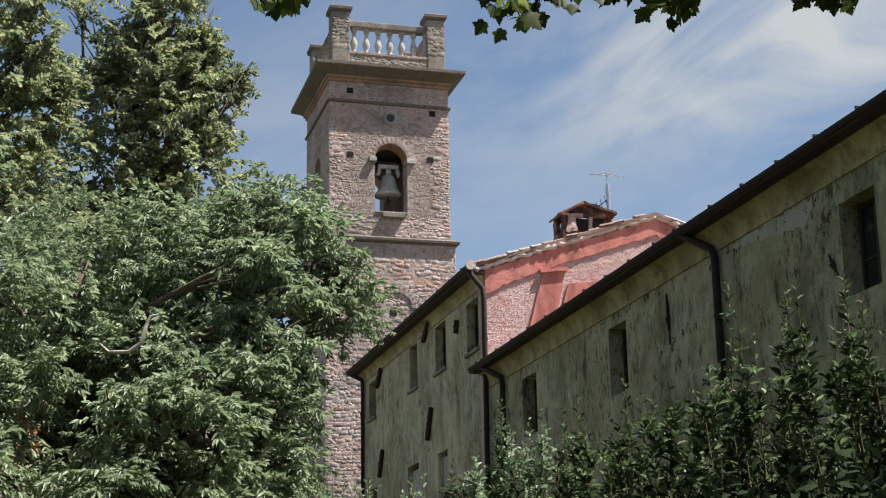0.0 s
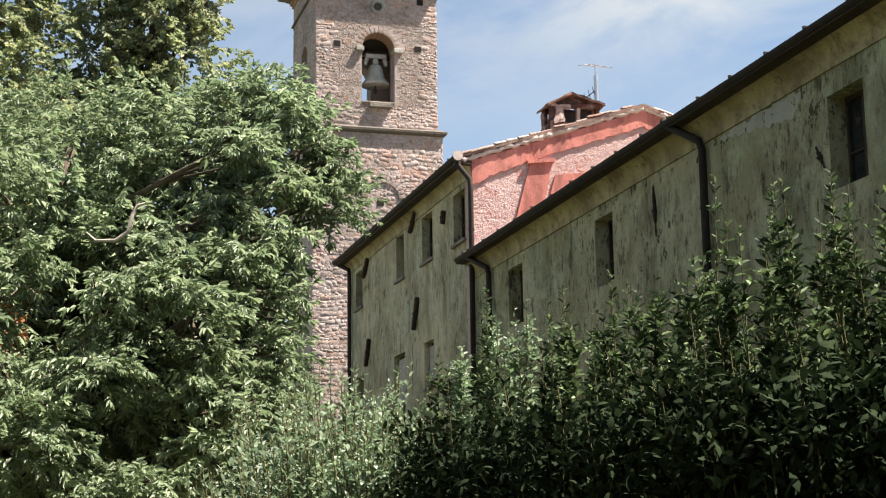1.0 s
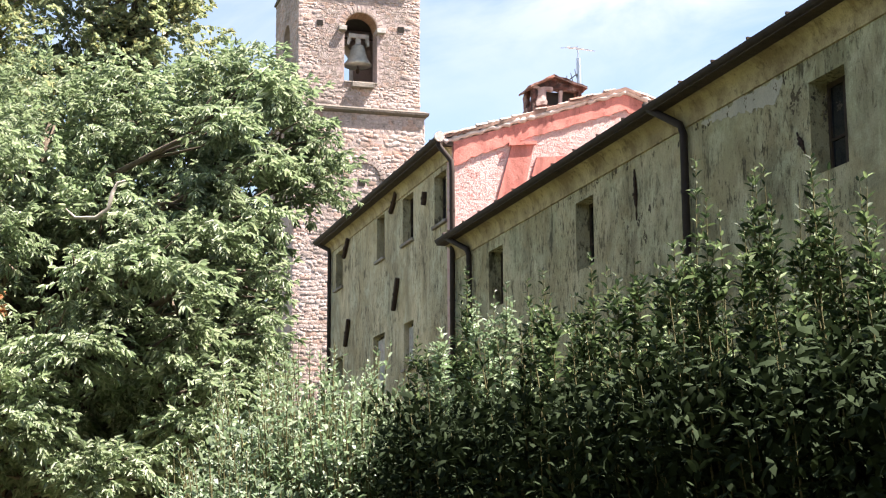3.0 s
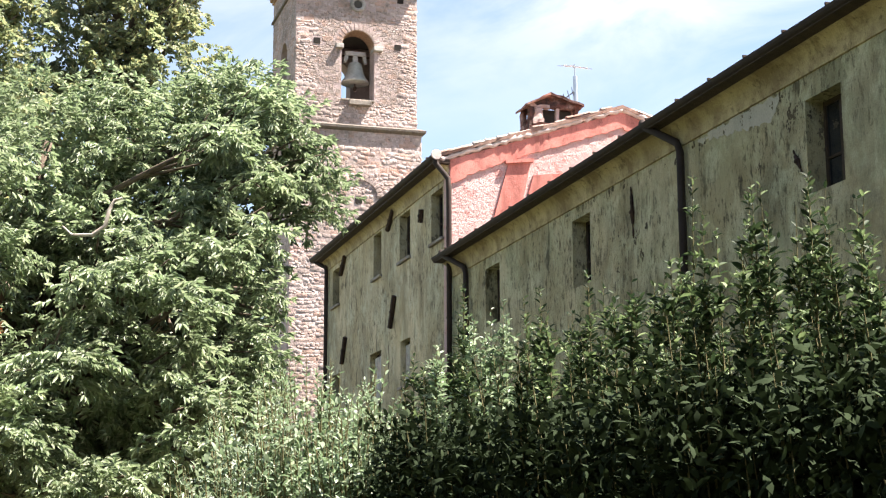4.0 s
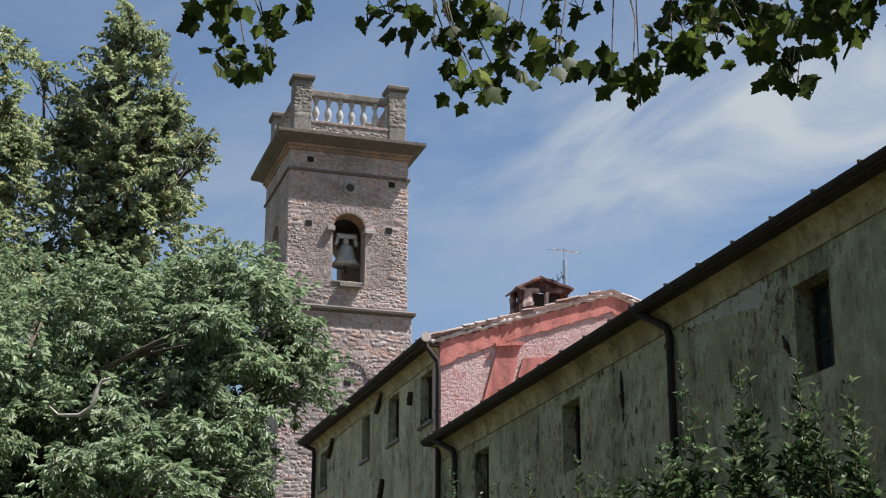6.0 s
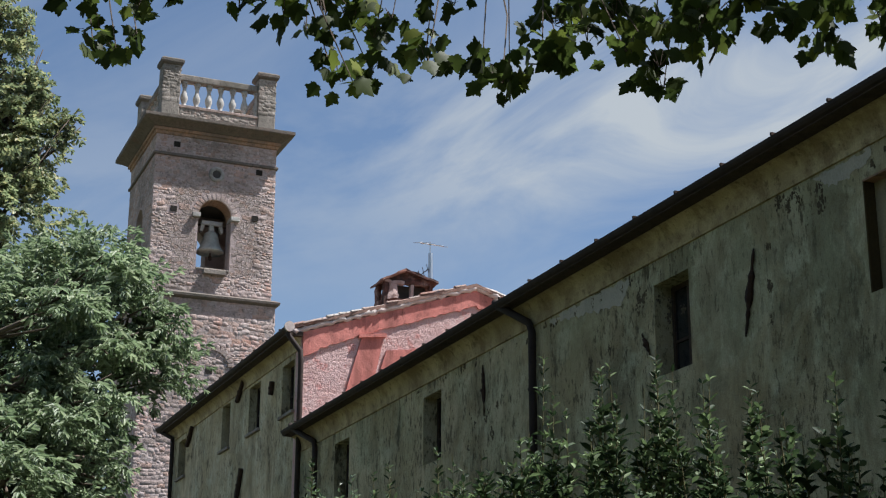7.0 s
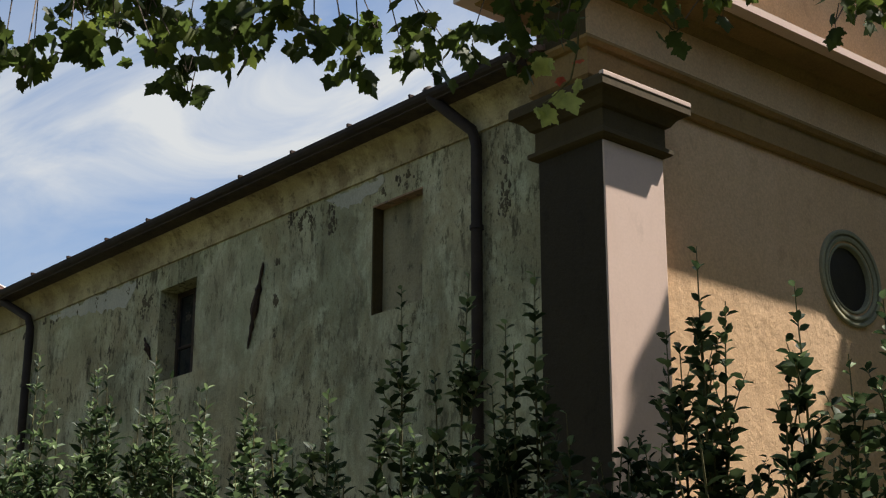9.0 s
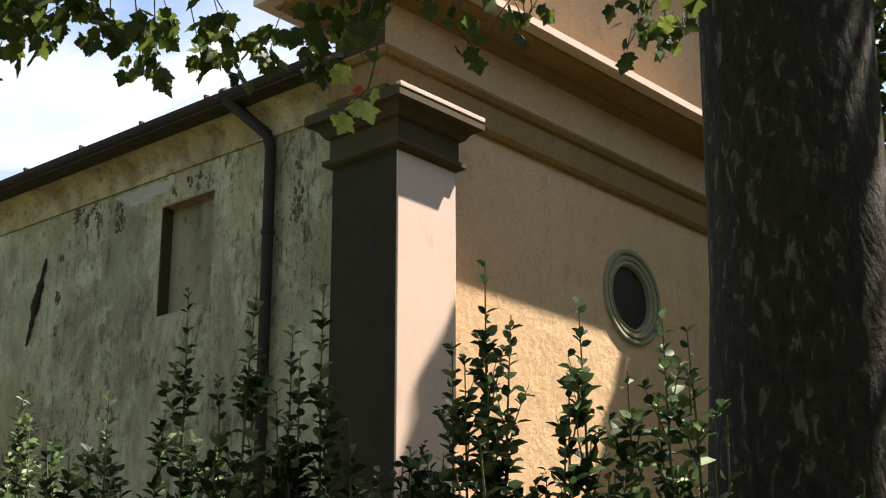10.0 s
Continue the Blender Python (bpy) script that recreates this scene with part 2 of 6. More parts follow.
M_TILE = stone("lichen_roof_tile", [(0.56, 0.49, 0.44), (0.42, 0.22, 0.17), (0.64, 0.58, 0.53), (0.58, 0.53, 0.48)], False, 0.4)
M_TILE_J = stone("lichen_roof_tile_joined", [(0.30, 0.17, 0.13), (0.26, 0.12, 0.09), (0.36, 0.26, 0.21)], True, 0.4)
M_GUTTER = plain("brown_sheet_metal", (0.032, 0.022, 0.017), 0.75, 0.0, 0.3)
M_IRON = plain("rusty_iron", (0.05, 0.03, 0.022), 0.85, 0.2, 0.4, 12)
M_BRONZE = plain("aged_bronze", (0.33, 0.34, 0.305), 0.6, 0.1, 0.25, 5)
M_HEAD = plain("grey_painted_headstock", (0.45, 0.45, 0.43), 0.7, 0.0, 0.2)
M_WOOD = plain("old_brown_timber", (0.05, 0.034, 0.024), 0.8, 0.0, 0.4, 8, 0.5)
# for rooms and hollows: their shade is put into a near-black colour
M_DARK = plain("hollow_shade", (0.06, 0.055, 0.05), 0.95)
M_ALU = plain("aluminium", (0.6, 0.6, 0.6), 0.35, 0.9, 0.1)
M_BARK = plain("grey_brown_bark", (0.11, 0.085, 0.065), 0.95, 0.0, 0.45, 5, 0.9)
M_DEADWOOD = plain("bleached_deadwood", (0.5, 0.44, 0.38), 0.9, 0.0, 0.2, 6)
M_SHOOT = plain("green_brown_stem", (0.12, 0.11, 0.05), 0.7, 0.0, 0.3, 20)
g = Mat("window_glass", 0.06, 0.0, 0.5)
g.color((0.02, 0.022, 0.025))
M_GLASS = g.m
pb = Mat("plane_bark", 0.9)
pc = pb.ramp(pb.noise(26, 5, 0.55, (1, 1, 0.38), 0.7), [(0.35, (0.026, 0.021, 0.015)), (0.585, (0.045, 0.037, 0.026)), (0.61, (0.095, 0.088, 0.062)), (0.72, (0.15, 0.138, 0.098))])
pb.color(pb.mix(1.0, pc, pb.ramp(pb.noise(40, 4), [(0.3, 0.8), (0.7, 1.1)]), "MULTIPLY"))
pb.bump(pb.noise(5, 5, 0.6, (1, 1, 0.45), 0.8), 0.8, 0.03).bump(pb.noise(40, 5), 0.5, 0.01)
M_PLANE = pb.m
gr = Mat("ground_grass", 0.95)
gc = gr.ramp(gr.noise(0.4, 6, 0.65), [(0.35, (0.05, 0.065, 0.022)), (0.65, (0.10, 0.085, 0.05))])
gr.color(gr.mix(1.0, gc, gr.ramp(gr.noise(12, 5, 0.7), [(0.3, 0.6), (0.7, 1.3)]), "MULTIPLY"))
gr.bump(gr.noise(9, 6, 0.7), 0.8, 0.08)
M_GROUND = gr.m
L_CHESTNUT = foliage("chestnut_leaf", (0.18, 0.235, 0.142), (0.268, 0.325, 0.208), (0.44, 0.48, 0.34), 0.38)
L_BACK = foliage("blue_green_leaf", (0.19, 0.225, 0.14), (0.29, 0.325, 0.20), (0.46, 0.42, 0.24), 0.45)
L_BUSH = foliage("pale_green_leaf", (0.16, 0.225, 0.135), (0.24, 0.315, 0.205), (0.40, 0.46, 0.34), 0.36)
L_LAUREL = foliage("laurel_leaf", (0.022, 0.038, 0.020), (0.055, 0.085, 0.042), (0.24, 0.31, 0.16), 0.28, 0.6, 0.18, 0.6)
# darker copy of the laurel leaf: the hedge body's shade is in its colour
L_BODY_DARK = foliage("shaded_laurel_leaf", (0.024, 0.035, 0.019), (0.029, 0.043, 0.023), (0.046, 0.066, 0.034), 0.12, 0.85, 0.03, 0.8)
L_PLANE = foliage("plane_leaf", (0.04, 0.055, 0.018), (0.07, 0.095, 0.026), (0.20, 0.23, 0.05), 0.5, 0.5, 0.15)
L_DRY = foliage("dry_leaf", (0.25, 0.09, 0.04), (0.32, 0.13, 0.06), (0.4, 0.2, 0.1), 0.2)


# ---- mesh tools ----
def obj(name, bm, material, parent=None, label="", smooth=False):
    me = bpy.data.meshes.new(name)
    if smooth:
        for f in bm.faces:
            f.smooth = True
    bm.normal_update()
    bm.to_mesh(me)
    bm.free()
    me.materials.append(material)
    ob = new(name, me)
    if parent:
        ob.parent = parent
    if label:
        tagged(ob, label)
    return ob


def part(name, bm, material, parent, label="", smooth=False):
    return obj(name, bm, material, parent, label, smooth)


def thing(name, label, category, group="", kind="", at=(0, 0, 0)):
    ob = new(name)
    ob.location = at
    ob.empty_display_size = 0.2
    return tagged(ob, label, category, group, kind)


def box(bm, x0, x1, y0, y1, z0, z1, bev=0.0):
    vs = [bm.verts.new(p) for p in ((x0, y0, z0), (x1, y0, z0), (x1, y1, z0), (x0, y1, z0), (x0, y0, z1), (x1, y0, z1), (x1, y1, z1), (x0, y1, z1))]
    fs = [bm.faces.new([vs[i] for i in q]) for q in ((3, 2, 1, 0), (4, 5, 6, 7), (0, 1, 5, 4), (1, 2, 6, 5), (2, 3, 7, 6), (3, 0, 4, 7))]
    if bev:
        bmesh.ops.bevel(bm, geom=list({e for f in fs for e in f.edges}), offset=bev, segments=2, affect="EDGES", profile=0.5)
    return bm


def boxes(*rows, bev=0.0):
    bm = bmesh.new()
    for r in rows:
        box(bm, *r, bev=bev)
    return bm


def prism(bm, pts, axis, a, b):
    """A polygon in the plane across axis, drawn out from a to b along it."""
    def p3(u, v, w):
        return {"x": (w, u, v), "y": (u, w, v), "z": (u, v, w)}[axis]
    lo = [bm.verts.new(p3(u, v, a)) for u, v in pts]
    hi = [bm.verts.new(p3(u, v, b)) for u, v in pts]
    n = len(pts)
    bm.faces.new(lo[::-1])
    bm.faces.new(hi)
    for i in range(n):
        bm.faces.new((lo[i], lo[(i + 1) % n], hi[(i + 1) % n], hi[i]))
    bmesh.ops.recalc_face_normals(bm, faces=bm.faces[:]) if len(bm.faces) < 400 else None
    return bm


def tube(bm, path, radii, sides=8):
    path = [Vector(p) for p in path]
    if not hasattr(radii, "__len__"):
        radii = [radii] * len(path)
    rings = []
    for i, p in enumerate(path):
        d = (path[min(i + 1, len(path) - 1)] - path[max(i - 1, 0)]).normalized()
        u = d.orthogonal().normalized() if i == 0 else (rings_u - d * rings_u.dot(d)).normalized()
        rings_u = u
        w = d.cross(u)
        rings.append([bm.verts.new(p + (u * math.cos(t) + w * math.sin(t)) * radii[i]) for t in [2 * math.pi * k / sides for k in range(sides)]])
    for a, b in zip(rings, rings[1:]):
        for k in range(sides):
            bm.faces.new((a[k], a[(k + 1) % sides], b[(k + 1) % sides], b[k]))
    bm.faces.new(rings[0][::-1])
    bm.faces.new(rings[-1])
    return bm


def lathe(bm, prof, cx, cy, z, sides=20):
    rings = [[bm.verts.new((cx + r * math.cos(2 * math.pi * k / sides), cy + r * math.sin(2 * math.pi * k / sides), z + h)) for k in range(sides)] for r, h in prof]
    for a, b in zip(rings, rings[1:]):
        for k in range(sides):
            bm.faces.new((a[k], a[(k + 1) % sides], b[(k + 1) % sides], b[k]))
    bm.faces.new(rings[0][::-1])
    bm.faces.new(rings[-1])
    return bm


def sweep_square(bm, prof, x0, x1, y0, y1):
    """A closed moulding round a rectangle: prof is a list of (outset, z), from below to above."""
    rings = [[bm.verts.new(p) for p in ((x0 - o, y0 - o, z), (x1 + o, y0 - o, z), (x1 + o, y1 + o, z), (x0 - o, y1 + o, z))] for o, z in prof]
    for a, b in zip(rings, rings[1:]):
        for k in range(4):
            bm.faces.new((a[k], a[(k + 1) % 4], b[(k + 1) % 4], b[k]))
    bm.faces.new(rings[0][::-1])
    bm.faces.new(rings[-1])
    return bm


def fast_mesh(name, verts, faces, material, parent=None, label="", smooth=False):
    """verts (n, 3); faces (m, k), all of k corners."""
    verts, faces = np.asarray(verts, np.float32), np.asarray(faces, np.int32)
    me = bpy.data.meshes.new(name)
    m, k = faces.shape
    me.vertices.add(len(verts))
    me.vertices.foreach_set("co", verts.ravel())
    me.loops.add(m * k)
    me.loops.foreach_set("vertex_index", faces.ravel())
    me.polygons.add(m)
    me.polygons.foreach_set("loop_start", np.arange(m, dtype=np.int32) * k)
    me.update(calc_edges=True)
    me.validate()
    me.materials.append(material)
    ob = new(name, me)
    if parent:
        ob.parent = parent
    if label:
        tagged(ob, label)
    return ob


def spread(tv, tf, rots, locs):
    """Many copies of a small template, joined: rots (n, 3, 3), locs (n, 3)."""
    tv, tf = np.asarray(tv, float), np.asarray(tf, int)
    n = len(locs)
    v = np.einsum("nij,kj->nki", rots, tv) + np.asarray(locs)[:, None, :]
    f = tf[None] + (np.arange(n) * len(tv))[:, None, None]
    return v.reshape(-1, 3), f.reshape(-1, tf.shape[1])


def frames_along(dirs, rng, scale, twist=True):
    """Rotation matrices whose x column is dirs, with z as near to up as it goes, twisted at random."""
    d = dirs / np.linalg.norm(dirs, axis=1)[:, None]
    up = np.tile((0.0, 0.0, 1.0), (len(d), 1)) + rng.normal(0, 0.45 if twist else 0.05, (len(d), 3))
    s = np.cross(up, d)
    s /= np.linalg.norm(s, axis=1)[:, None] + 1e-9
    u = np.cross(d, s)
    return np.stack([d, s, u], 2) * np.asarray(scale)[:, None, None]


def leaf_template(l=1.0, w=0.3, fold=0.12, droop=0.15):
    """A pointed leaf along x with a folded midrib: four quads."""
    v = [(0, 0, 0), (0.35 * l, w / 2, fold * w), (0.35 * l, 0, -0.02), (0.35 * l, -w / 2, fold * w),
         (0.7 * l, w * 0.42, fold * w - droop * 0.4 * l), (0.7 * l, 0, -0.02 - droop * 0.4 * l), (0.7 * l, -w * 0.42, fold * w - droop * 0.4 * l), (l, 0, -droop * l)]
    f = [(0, 2, 1, 1), (0, 3, 2, 2), (1, 2, 5, 4), (2, 3, 6, 5), (4, 5, 7, 7), (5, 6, 7, 7)]
    tri = []
    for a, b, c, d in f:
        tri.append((a, b, c))
        if d != c:
            tri.append((a, c, d))
    return np.array(v, float), np.array(tri)


def rosette(n, l, w, rng, droop=0.35, spread_angle=1.1):
    """A tuft of n leaves round the x axis."""
    tv, tf = leaf_template(l, w, 0.15, droop)
    dirs = []
    for k in range(n):
        a, b = 2 * math.pi * k / n + rng.uniform(-0.4, 0.4), rng.uniform(0.35, 1.0) * spread_angle
        dirs.append((math.cos(b), math.sin(b) * math.cos(a), math.sin(b) * math.sin(a)))
    r = frames_along(np.array(dirs), rng, rng.uniform(0.7, 1.1, n))
    return spread(tv, tf, r, rng.normal(0, l * 0.12, (n, 3)))


# ---- ground ----
R0 = [0, 4, 8, 14, 22, 32, 45, 65, 100, 180, 400, 1000, 2500]
bm = bmesh.new()
rings = []
for r in R0[1:]:
    rings.append([bm.verts.new((r * math.cos(2 * math.pi * k / 48), r * math.sin(2 * math.pi * k / 48) + 10, 0.04 * noise.noise((r * math.cos(k), r * math.sin(k), 0)))) for k in range(48)])
mid = bm.verts.new((0, 10, 0))
for k in range(48):
    bm.faces.new((mid, rings[0][k], rings[0][(k + 1) % 48]))
for a, b in zip(rings, rings[1:]):
    for k in range(48):
        bm.faces.new((a[k], b[k], b[(k + 1) % 48], a[(k + 1) % 48]))
tagged(obj("ground", bm, M_GROUND), "grassy earth ground with worn patches", "ground", kind="structure")


# ---- walls with openings ----
def holed(bm, u0, u1, z0, z1, holes, axis, a, b):
    """A wall panel across axis between a and b, with rectangular holes (u0, u1, z0, z1)."""
    us = sorted({u0, u1, *[h[0] for h in holes], *[h[1] for h in holes]})
    zs = sorted({z0, z1, *[h[2] for h in holes], *[h[3] for h in holes]})
    grid = {}

    def vert(u, z, w):
        key = (round(u, 4), round(z, 4), w)
        if key not in grid:
            grid[key] = bm.verts.new({"x": (w, u, z), "y": (u, w, z)}[axis])
        return grid[key]

    def solid(i, j):
        if not (0 <= i < len(us) - 1 and 0 <= j < len(zs) - 1):
            return False
        cu, cz = (us[i] + us[i + 1]) / 2, (zs[j] + zs[j + 1]) / 2
        return not any(h[0] < cu < h[1] and h[2] < cz < h[3] for h in holes)
    for i in range(len(us) - 1):
        for j in range(len(zs) - 1):
            if not solid(i, j):
                continue
            q = ((us[i], zs[j]), (us[i + 1], zs[j]), (us[i + 1], zs[j + 1]), (us[i], zs[j + 1]))
            bm.faces.new([vert(u, z, a) for u, z in q])
            bm.faces.new([vert(u, z, b) for u, z in q[::-1]])
            for (di, dj), (p, r) in zip(((0, -1), (1, 0), (0, 1), (-1, 0)), ((0, 1), (1, 2), (2, 3), (3, 0))):
                if not solid(i + di, j + dj):
                    bm.faces.new((vert(*q[p], a), vert(*q[p], b), vert(*q[r], b), vert(*q[r], a)))
    bmesh.ops.recalc_face_normals(bm, faces=bm.faces[:])
    return bm


def side_window(y0, y1, z0, z1, depth, parent, shutters=False, sill=True):
    """A dark timber window set back in an opening of a wall in the plane x = 10."""
    x = 10.0 + depth
    w = thing("window", "", "")
    w.parent = parent
    part("frame", boxes((x, x + 0.06, y0, y0 + 0.06, z0, z1), (x, x + 0.06, y1 - 0.06, y1, z0, z1), (x, x + 0.06, y0 + 0.06, y1 - 0.06, z1 - 0.06, z1),
                        (x, x + 0.06, y0 + 0.06, y1 - 0.06, z0, z0 + 0.06), (x - 0.01, x + 0.05, (y0 + y1) / 2 - 0.035, (y0 + y1) / 2 + 0.035, z0 + 0.06, z1 - 0.06)), M_WOOD, w)
    zc = z0 + (z1 - z0) * 0.38
    part("glazing_bar", boxes((x + 0.005, x + 0.045, y0 + 0.06, y1 - 0.06, zc, zc + 0.035)), M_WOOD, w)
    part("pane", boxes((x + 0.025, x + 0.032, y0 + 0.06, y1 - 0.06, z0 + 0.06, z1 - 0.06)), M_GLASS, w)
    if sill:
        part("sill", boxes((9.93, 10.0 + depth, y0 - 0.08, y1 + 0.08, z0 - 0.07, z0 + 0.005), bev=0.012), M_DRESSED, w)
    return w


def downpipe(path, parent, r=0.055):
    p = part("downpipe", tube(bmesh.new(), path, r, 10), M_GUTTER, parent, "", True)
    x, y, _ = path[-1]
    z = path[-2][2] - 0.9
    while z > 1:
        part("clip", lathe(bmesh.new(), [(r + 0.012, 0), (r + 0.012, 0.04)], x, y, z, 10), M_GUTTER, p)
        z -= 2.0
    return p


def gutter(y0, y1, x, z, parent):
    """A half-round gutter along y."""
    r = 0.10
    prof = [(x + r * math.cos(a), z + r * math.sin(a)) for a in [math.pi + math.pi * k / 8 for k in range(9)]]
    prof += [(x + (r - 0.012) * math.cos(a), z + (r - 0.012) * math.sin(a)) for a in [2 * math.pi - math.pi * k / 8 for k in range(9)]]
    bm = bmesh.new()
    lo, hi = [bm.verts.new((u, y0, v)) for u, v in prof], [bm.verts.new((u, y1, v)) for u, v in prof]
    for i in range(len(prof)):
        j = (i + 1) % len(prof)
        bm.faces.new((lo[i], lo[j], hi[j], hi[i]))
    for e in (y0, y1):
        bm.faces.new([bm.verts.new((x + r * math.cos(a), e, z + r * math.sin(a))) for a in [math.pi + math.pi * k / 8 for k in range(9)]])
    ob = part("gutter", bm, M_GUTTER, parent, "dark brown metal gutter")
    y = y0 + 0.45
    while y < y1:
        part("bracket", boxes((x - r - 0.012, x + 0.3, y - 0.015, y + 0.015, z + 0.0, z + 0.035)), M_IRON, ob)
        y += 1.05
    return ob


def eave_cove(y0, y1, z0, z1, out, parent, x=10.0):
    n = 8
    pts = [(x + 0.01, z0), (x - 0.03, z0), (x - 0.03, z0 + 0.05)]
    for k in range(1, n + 1):
        a = k / n * math.pi / 2
        pts.append((x - 0.03 - (out - 0.03) * (1 - math.cos(a)), z0 + 0.05 + (z1 - z0 - 0.05) * math.sin(a)))
    pts.append((x + 0.01, z1))
    bm = bmesh.new()
    lo, hi = [bm.verts.new((u, y0, v)) for u, v in pts], [bm.verts.new((u, y1, v)) for u, v in pts]
    for i in range(len(pts)):
        j = (i + 1) % len(pts)
        bm.faces.new((lo[j], lo[i], hi[i], hi[j]))
    bm.faces.new(lo)
    bm.faces.new(hi[::-1])
    return part("eave_cove", bm, M_EAVE, parent, "pale yellowish plaster cove under the eaves")


def tie_anchor(y, z, dy, dz, parent, w=0.05):
    """An old iron bar set aslant on the wall face, flaked and knotted by rust."""
    bm = bmesh.new()
    n = 16
    pts, rad = [], []
    for k in range(n + 1):
        u = k / n - 0.5
        pts.append((9.975, y + dy * u + 0.25 * w * noise.noise((u * 9, y, 1)), z + dz * u))
        rad.append(w * (0.35 + 0.75 * math.exp(-(u / 0.16) ** 2) + 0.55 * noise.noise((u * 13, y, 5))) * (0.5 if k in (0, n) else 1))
    tube(bm, pts, [max(0.008, r) for r in rad], 7)
    tube(bm, [(10.02, y, z), (9.93, y, z)], w * 0.7, 6)
    return part("tie_anchor", bm, M_IRON, parent, "rusty iron tie bar")


def wall_bar(y, z, dy, dz, parent):
    """A straight flat anchor bar leaning on the wall face, its pin through the middle."""
    bm = bmesh.new()
    tube(bm, [(9.94, y - dy / 2, z - dz / 2), (9.95, y, z), (9.94, y + dy / 2, z + dz / 2)], [0.06, 0.065, 0.06], 6)
    tube(bm, [(10.02, y, z), (9.87, y, z)], 0.03, 6)
    return part("tie_anchor", bm, M_IRON, parent, "straight rusty anchor bar")


# ---- nave with the facade ----
nave = thing("church_nave", "long church nave with stained cream plaster side wall and orange front", "church")
NW = [(16.28, 17.15, 6.07, 7.30), (24.44, 25.27, 6.2, 7.40), (29.25, 30.15, 6.2, 7.40)]
BL = (11.89, 12.74, 6.05, 7.29)
bm = holed(bmesh.new(), 9.9, 32.7, -0.3, 8.1, NW + [BL], "x", 10.0, 10.4)
part("side_wall", bm, M_NAVE, nave, "stained cream and grey-green plaster wall")
part("rear_side_wall", boxes((17.4, 17.8, 9.9, 32.7, -0.3, 8.1)), M_NAVE, nave)
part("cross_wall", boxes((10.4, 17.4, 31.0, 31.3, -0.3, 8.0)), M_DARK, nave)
part("infill", boxes((10.14, 10.4, BL[0] - 0.001, BL[1] + 0.001, BL[2] - 0.001, BL[3] + 0.001)), M_BLIND, nave, "blocked window with rough grey render")
part("dark_jamb", boxes((10.003, 10.139, BL[1] - 0.02, BL[1] + 0.004, BL[2] + 0.004, BL[3] - 0.02)), M_CAP, nave, "dark brown jamb of the blocked window")
part("brick_lintel", boxes((10.003, 10.139, BL[0] - 0.004, BL[1] + 0.004, BL[3] - 0.02, BL[3] + 0.004)), M_BRICKCOURSE, nave)
for y0, y1, z0, z1 in NW:
    side_window(y0, y1, z0, z1, 0.26, nave, sill=False)
eave_cove(10.04, 32.6, 7.62, 7.95, 0.2, nave)
part("eaves_board", boxes((9.6, 10.0, 10.05, 32.6, 7.955, 8.035)), M_WOOD, nave, "dark timber eaves board")
bm = bmesh.new()
prism(bm, [(9.68, 8.05), (13.9, 9.6), (18.2, 8.05), (18.2, 8.11), (13.9, 9.68), (9.68, 8.11)], "y", 9.9, 32.68)
part("roof", bm, M_TILE_J, nave, "shallow pitched roof of clay tiles")
gutter(10.06, 32.55, 9.64, 8.06, nave)
downpipe([(9.6, 21.3, 8.1), (9.62, 21.2, 8.0), (9.9, 20.72, 7.66), (9.91, 20.64, 7.5), (9.91, 20.64, 0.0)], nave, 0.06)
downpipe([(9.6, 11.35, 8.1), (9.62, 11.3, 7.98), (9.9, 11.0, 7.62), (9.91, 10.95, 7.45), (9.91, 10.95, 0.0)], nave, 0.06)
downpipe([(9.6, 32.0, 8.1), (9.62, 31.9, 8.0), (9.9, 31.3, 7.66), (9.91, 31.2, 7.5), (9.91, 31.2, 0.0)], nave, 0.06)
tie_anchor(14.91, 6.62, -0.26, 1.0, nave, 0.05)
tie_anchor(22.6, 7.0, 0.05, 0.85, nave, 0.04)
tie_anchor(17.35, 6.55, 0.2, 0.35, nave, 0.035)

def plaster_patch(pts, mat, label=""):
    rim = []
    for (a, b), (c, d) in zip(pts, pts[1:] + pts[:1]):
        n = max(2, int(math.hypot(c - a, d - b) / 0.05))
        for k in range(n):
            u, v = a + (c - a) * k / n, b + (d - b) * k / n
            rim.append((u + 0.10 * noise.noise((u * 9, v * 9, 1)) + 0.05 * noise.noise((u * 27, v * 27, 2)), v + 0.08 * noise.noise((u * 9, v * 9, 4)) + 0.04 * noise.noise((u * 27, v * 27, 6))))
    return part("plaster_patch", prism(bmesh.new(), rim, "x", 9.995, 10.01), mat, nave, label)


plaster_patch([(20.2, 7.50), (20.2, 7.58), (18.9, 7.61), (17.95, 7.60), (17.78, 7.50), (18.05, 7.27), (18.5, 7.30), (19.2, 7.42)], M_REVEAL, "pale plaster repair")
plaster_patch([(13.6, 7.60), (12.6, 7.60), (12.5, 7.50), (12.95, 7.36), (13.4, 7.45)], M_REVEAL)

# fallen plaster, the darker undercoat laid bare
M_BARE = plaster("bare_undercoat", (0.13, 0.105, 0.065), (0.085, 0.07, 0.043), (0.05, 0.04, 0.027), 0.8, 1.0)


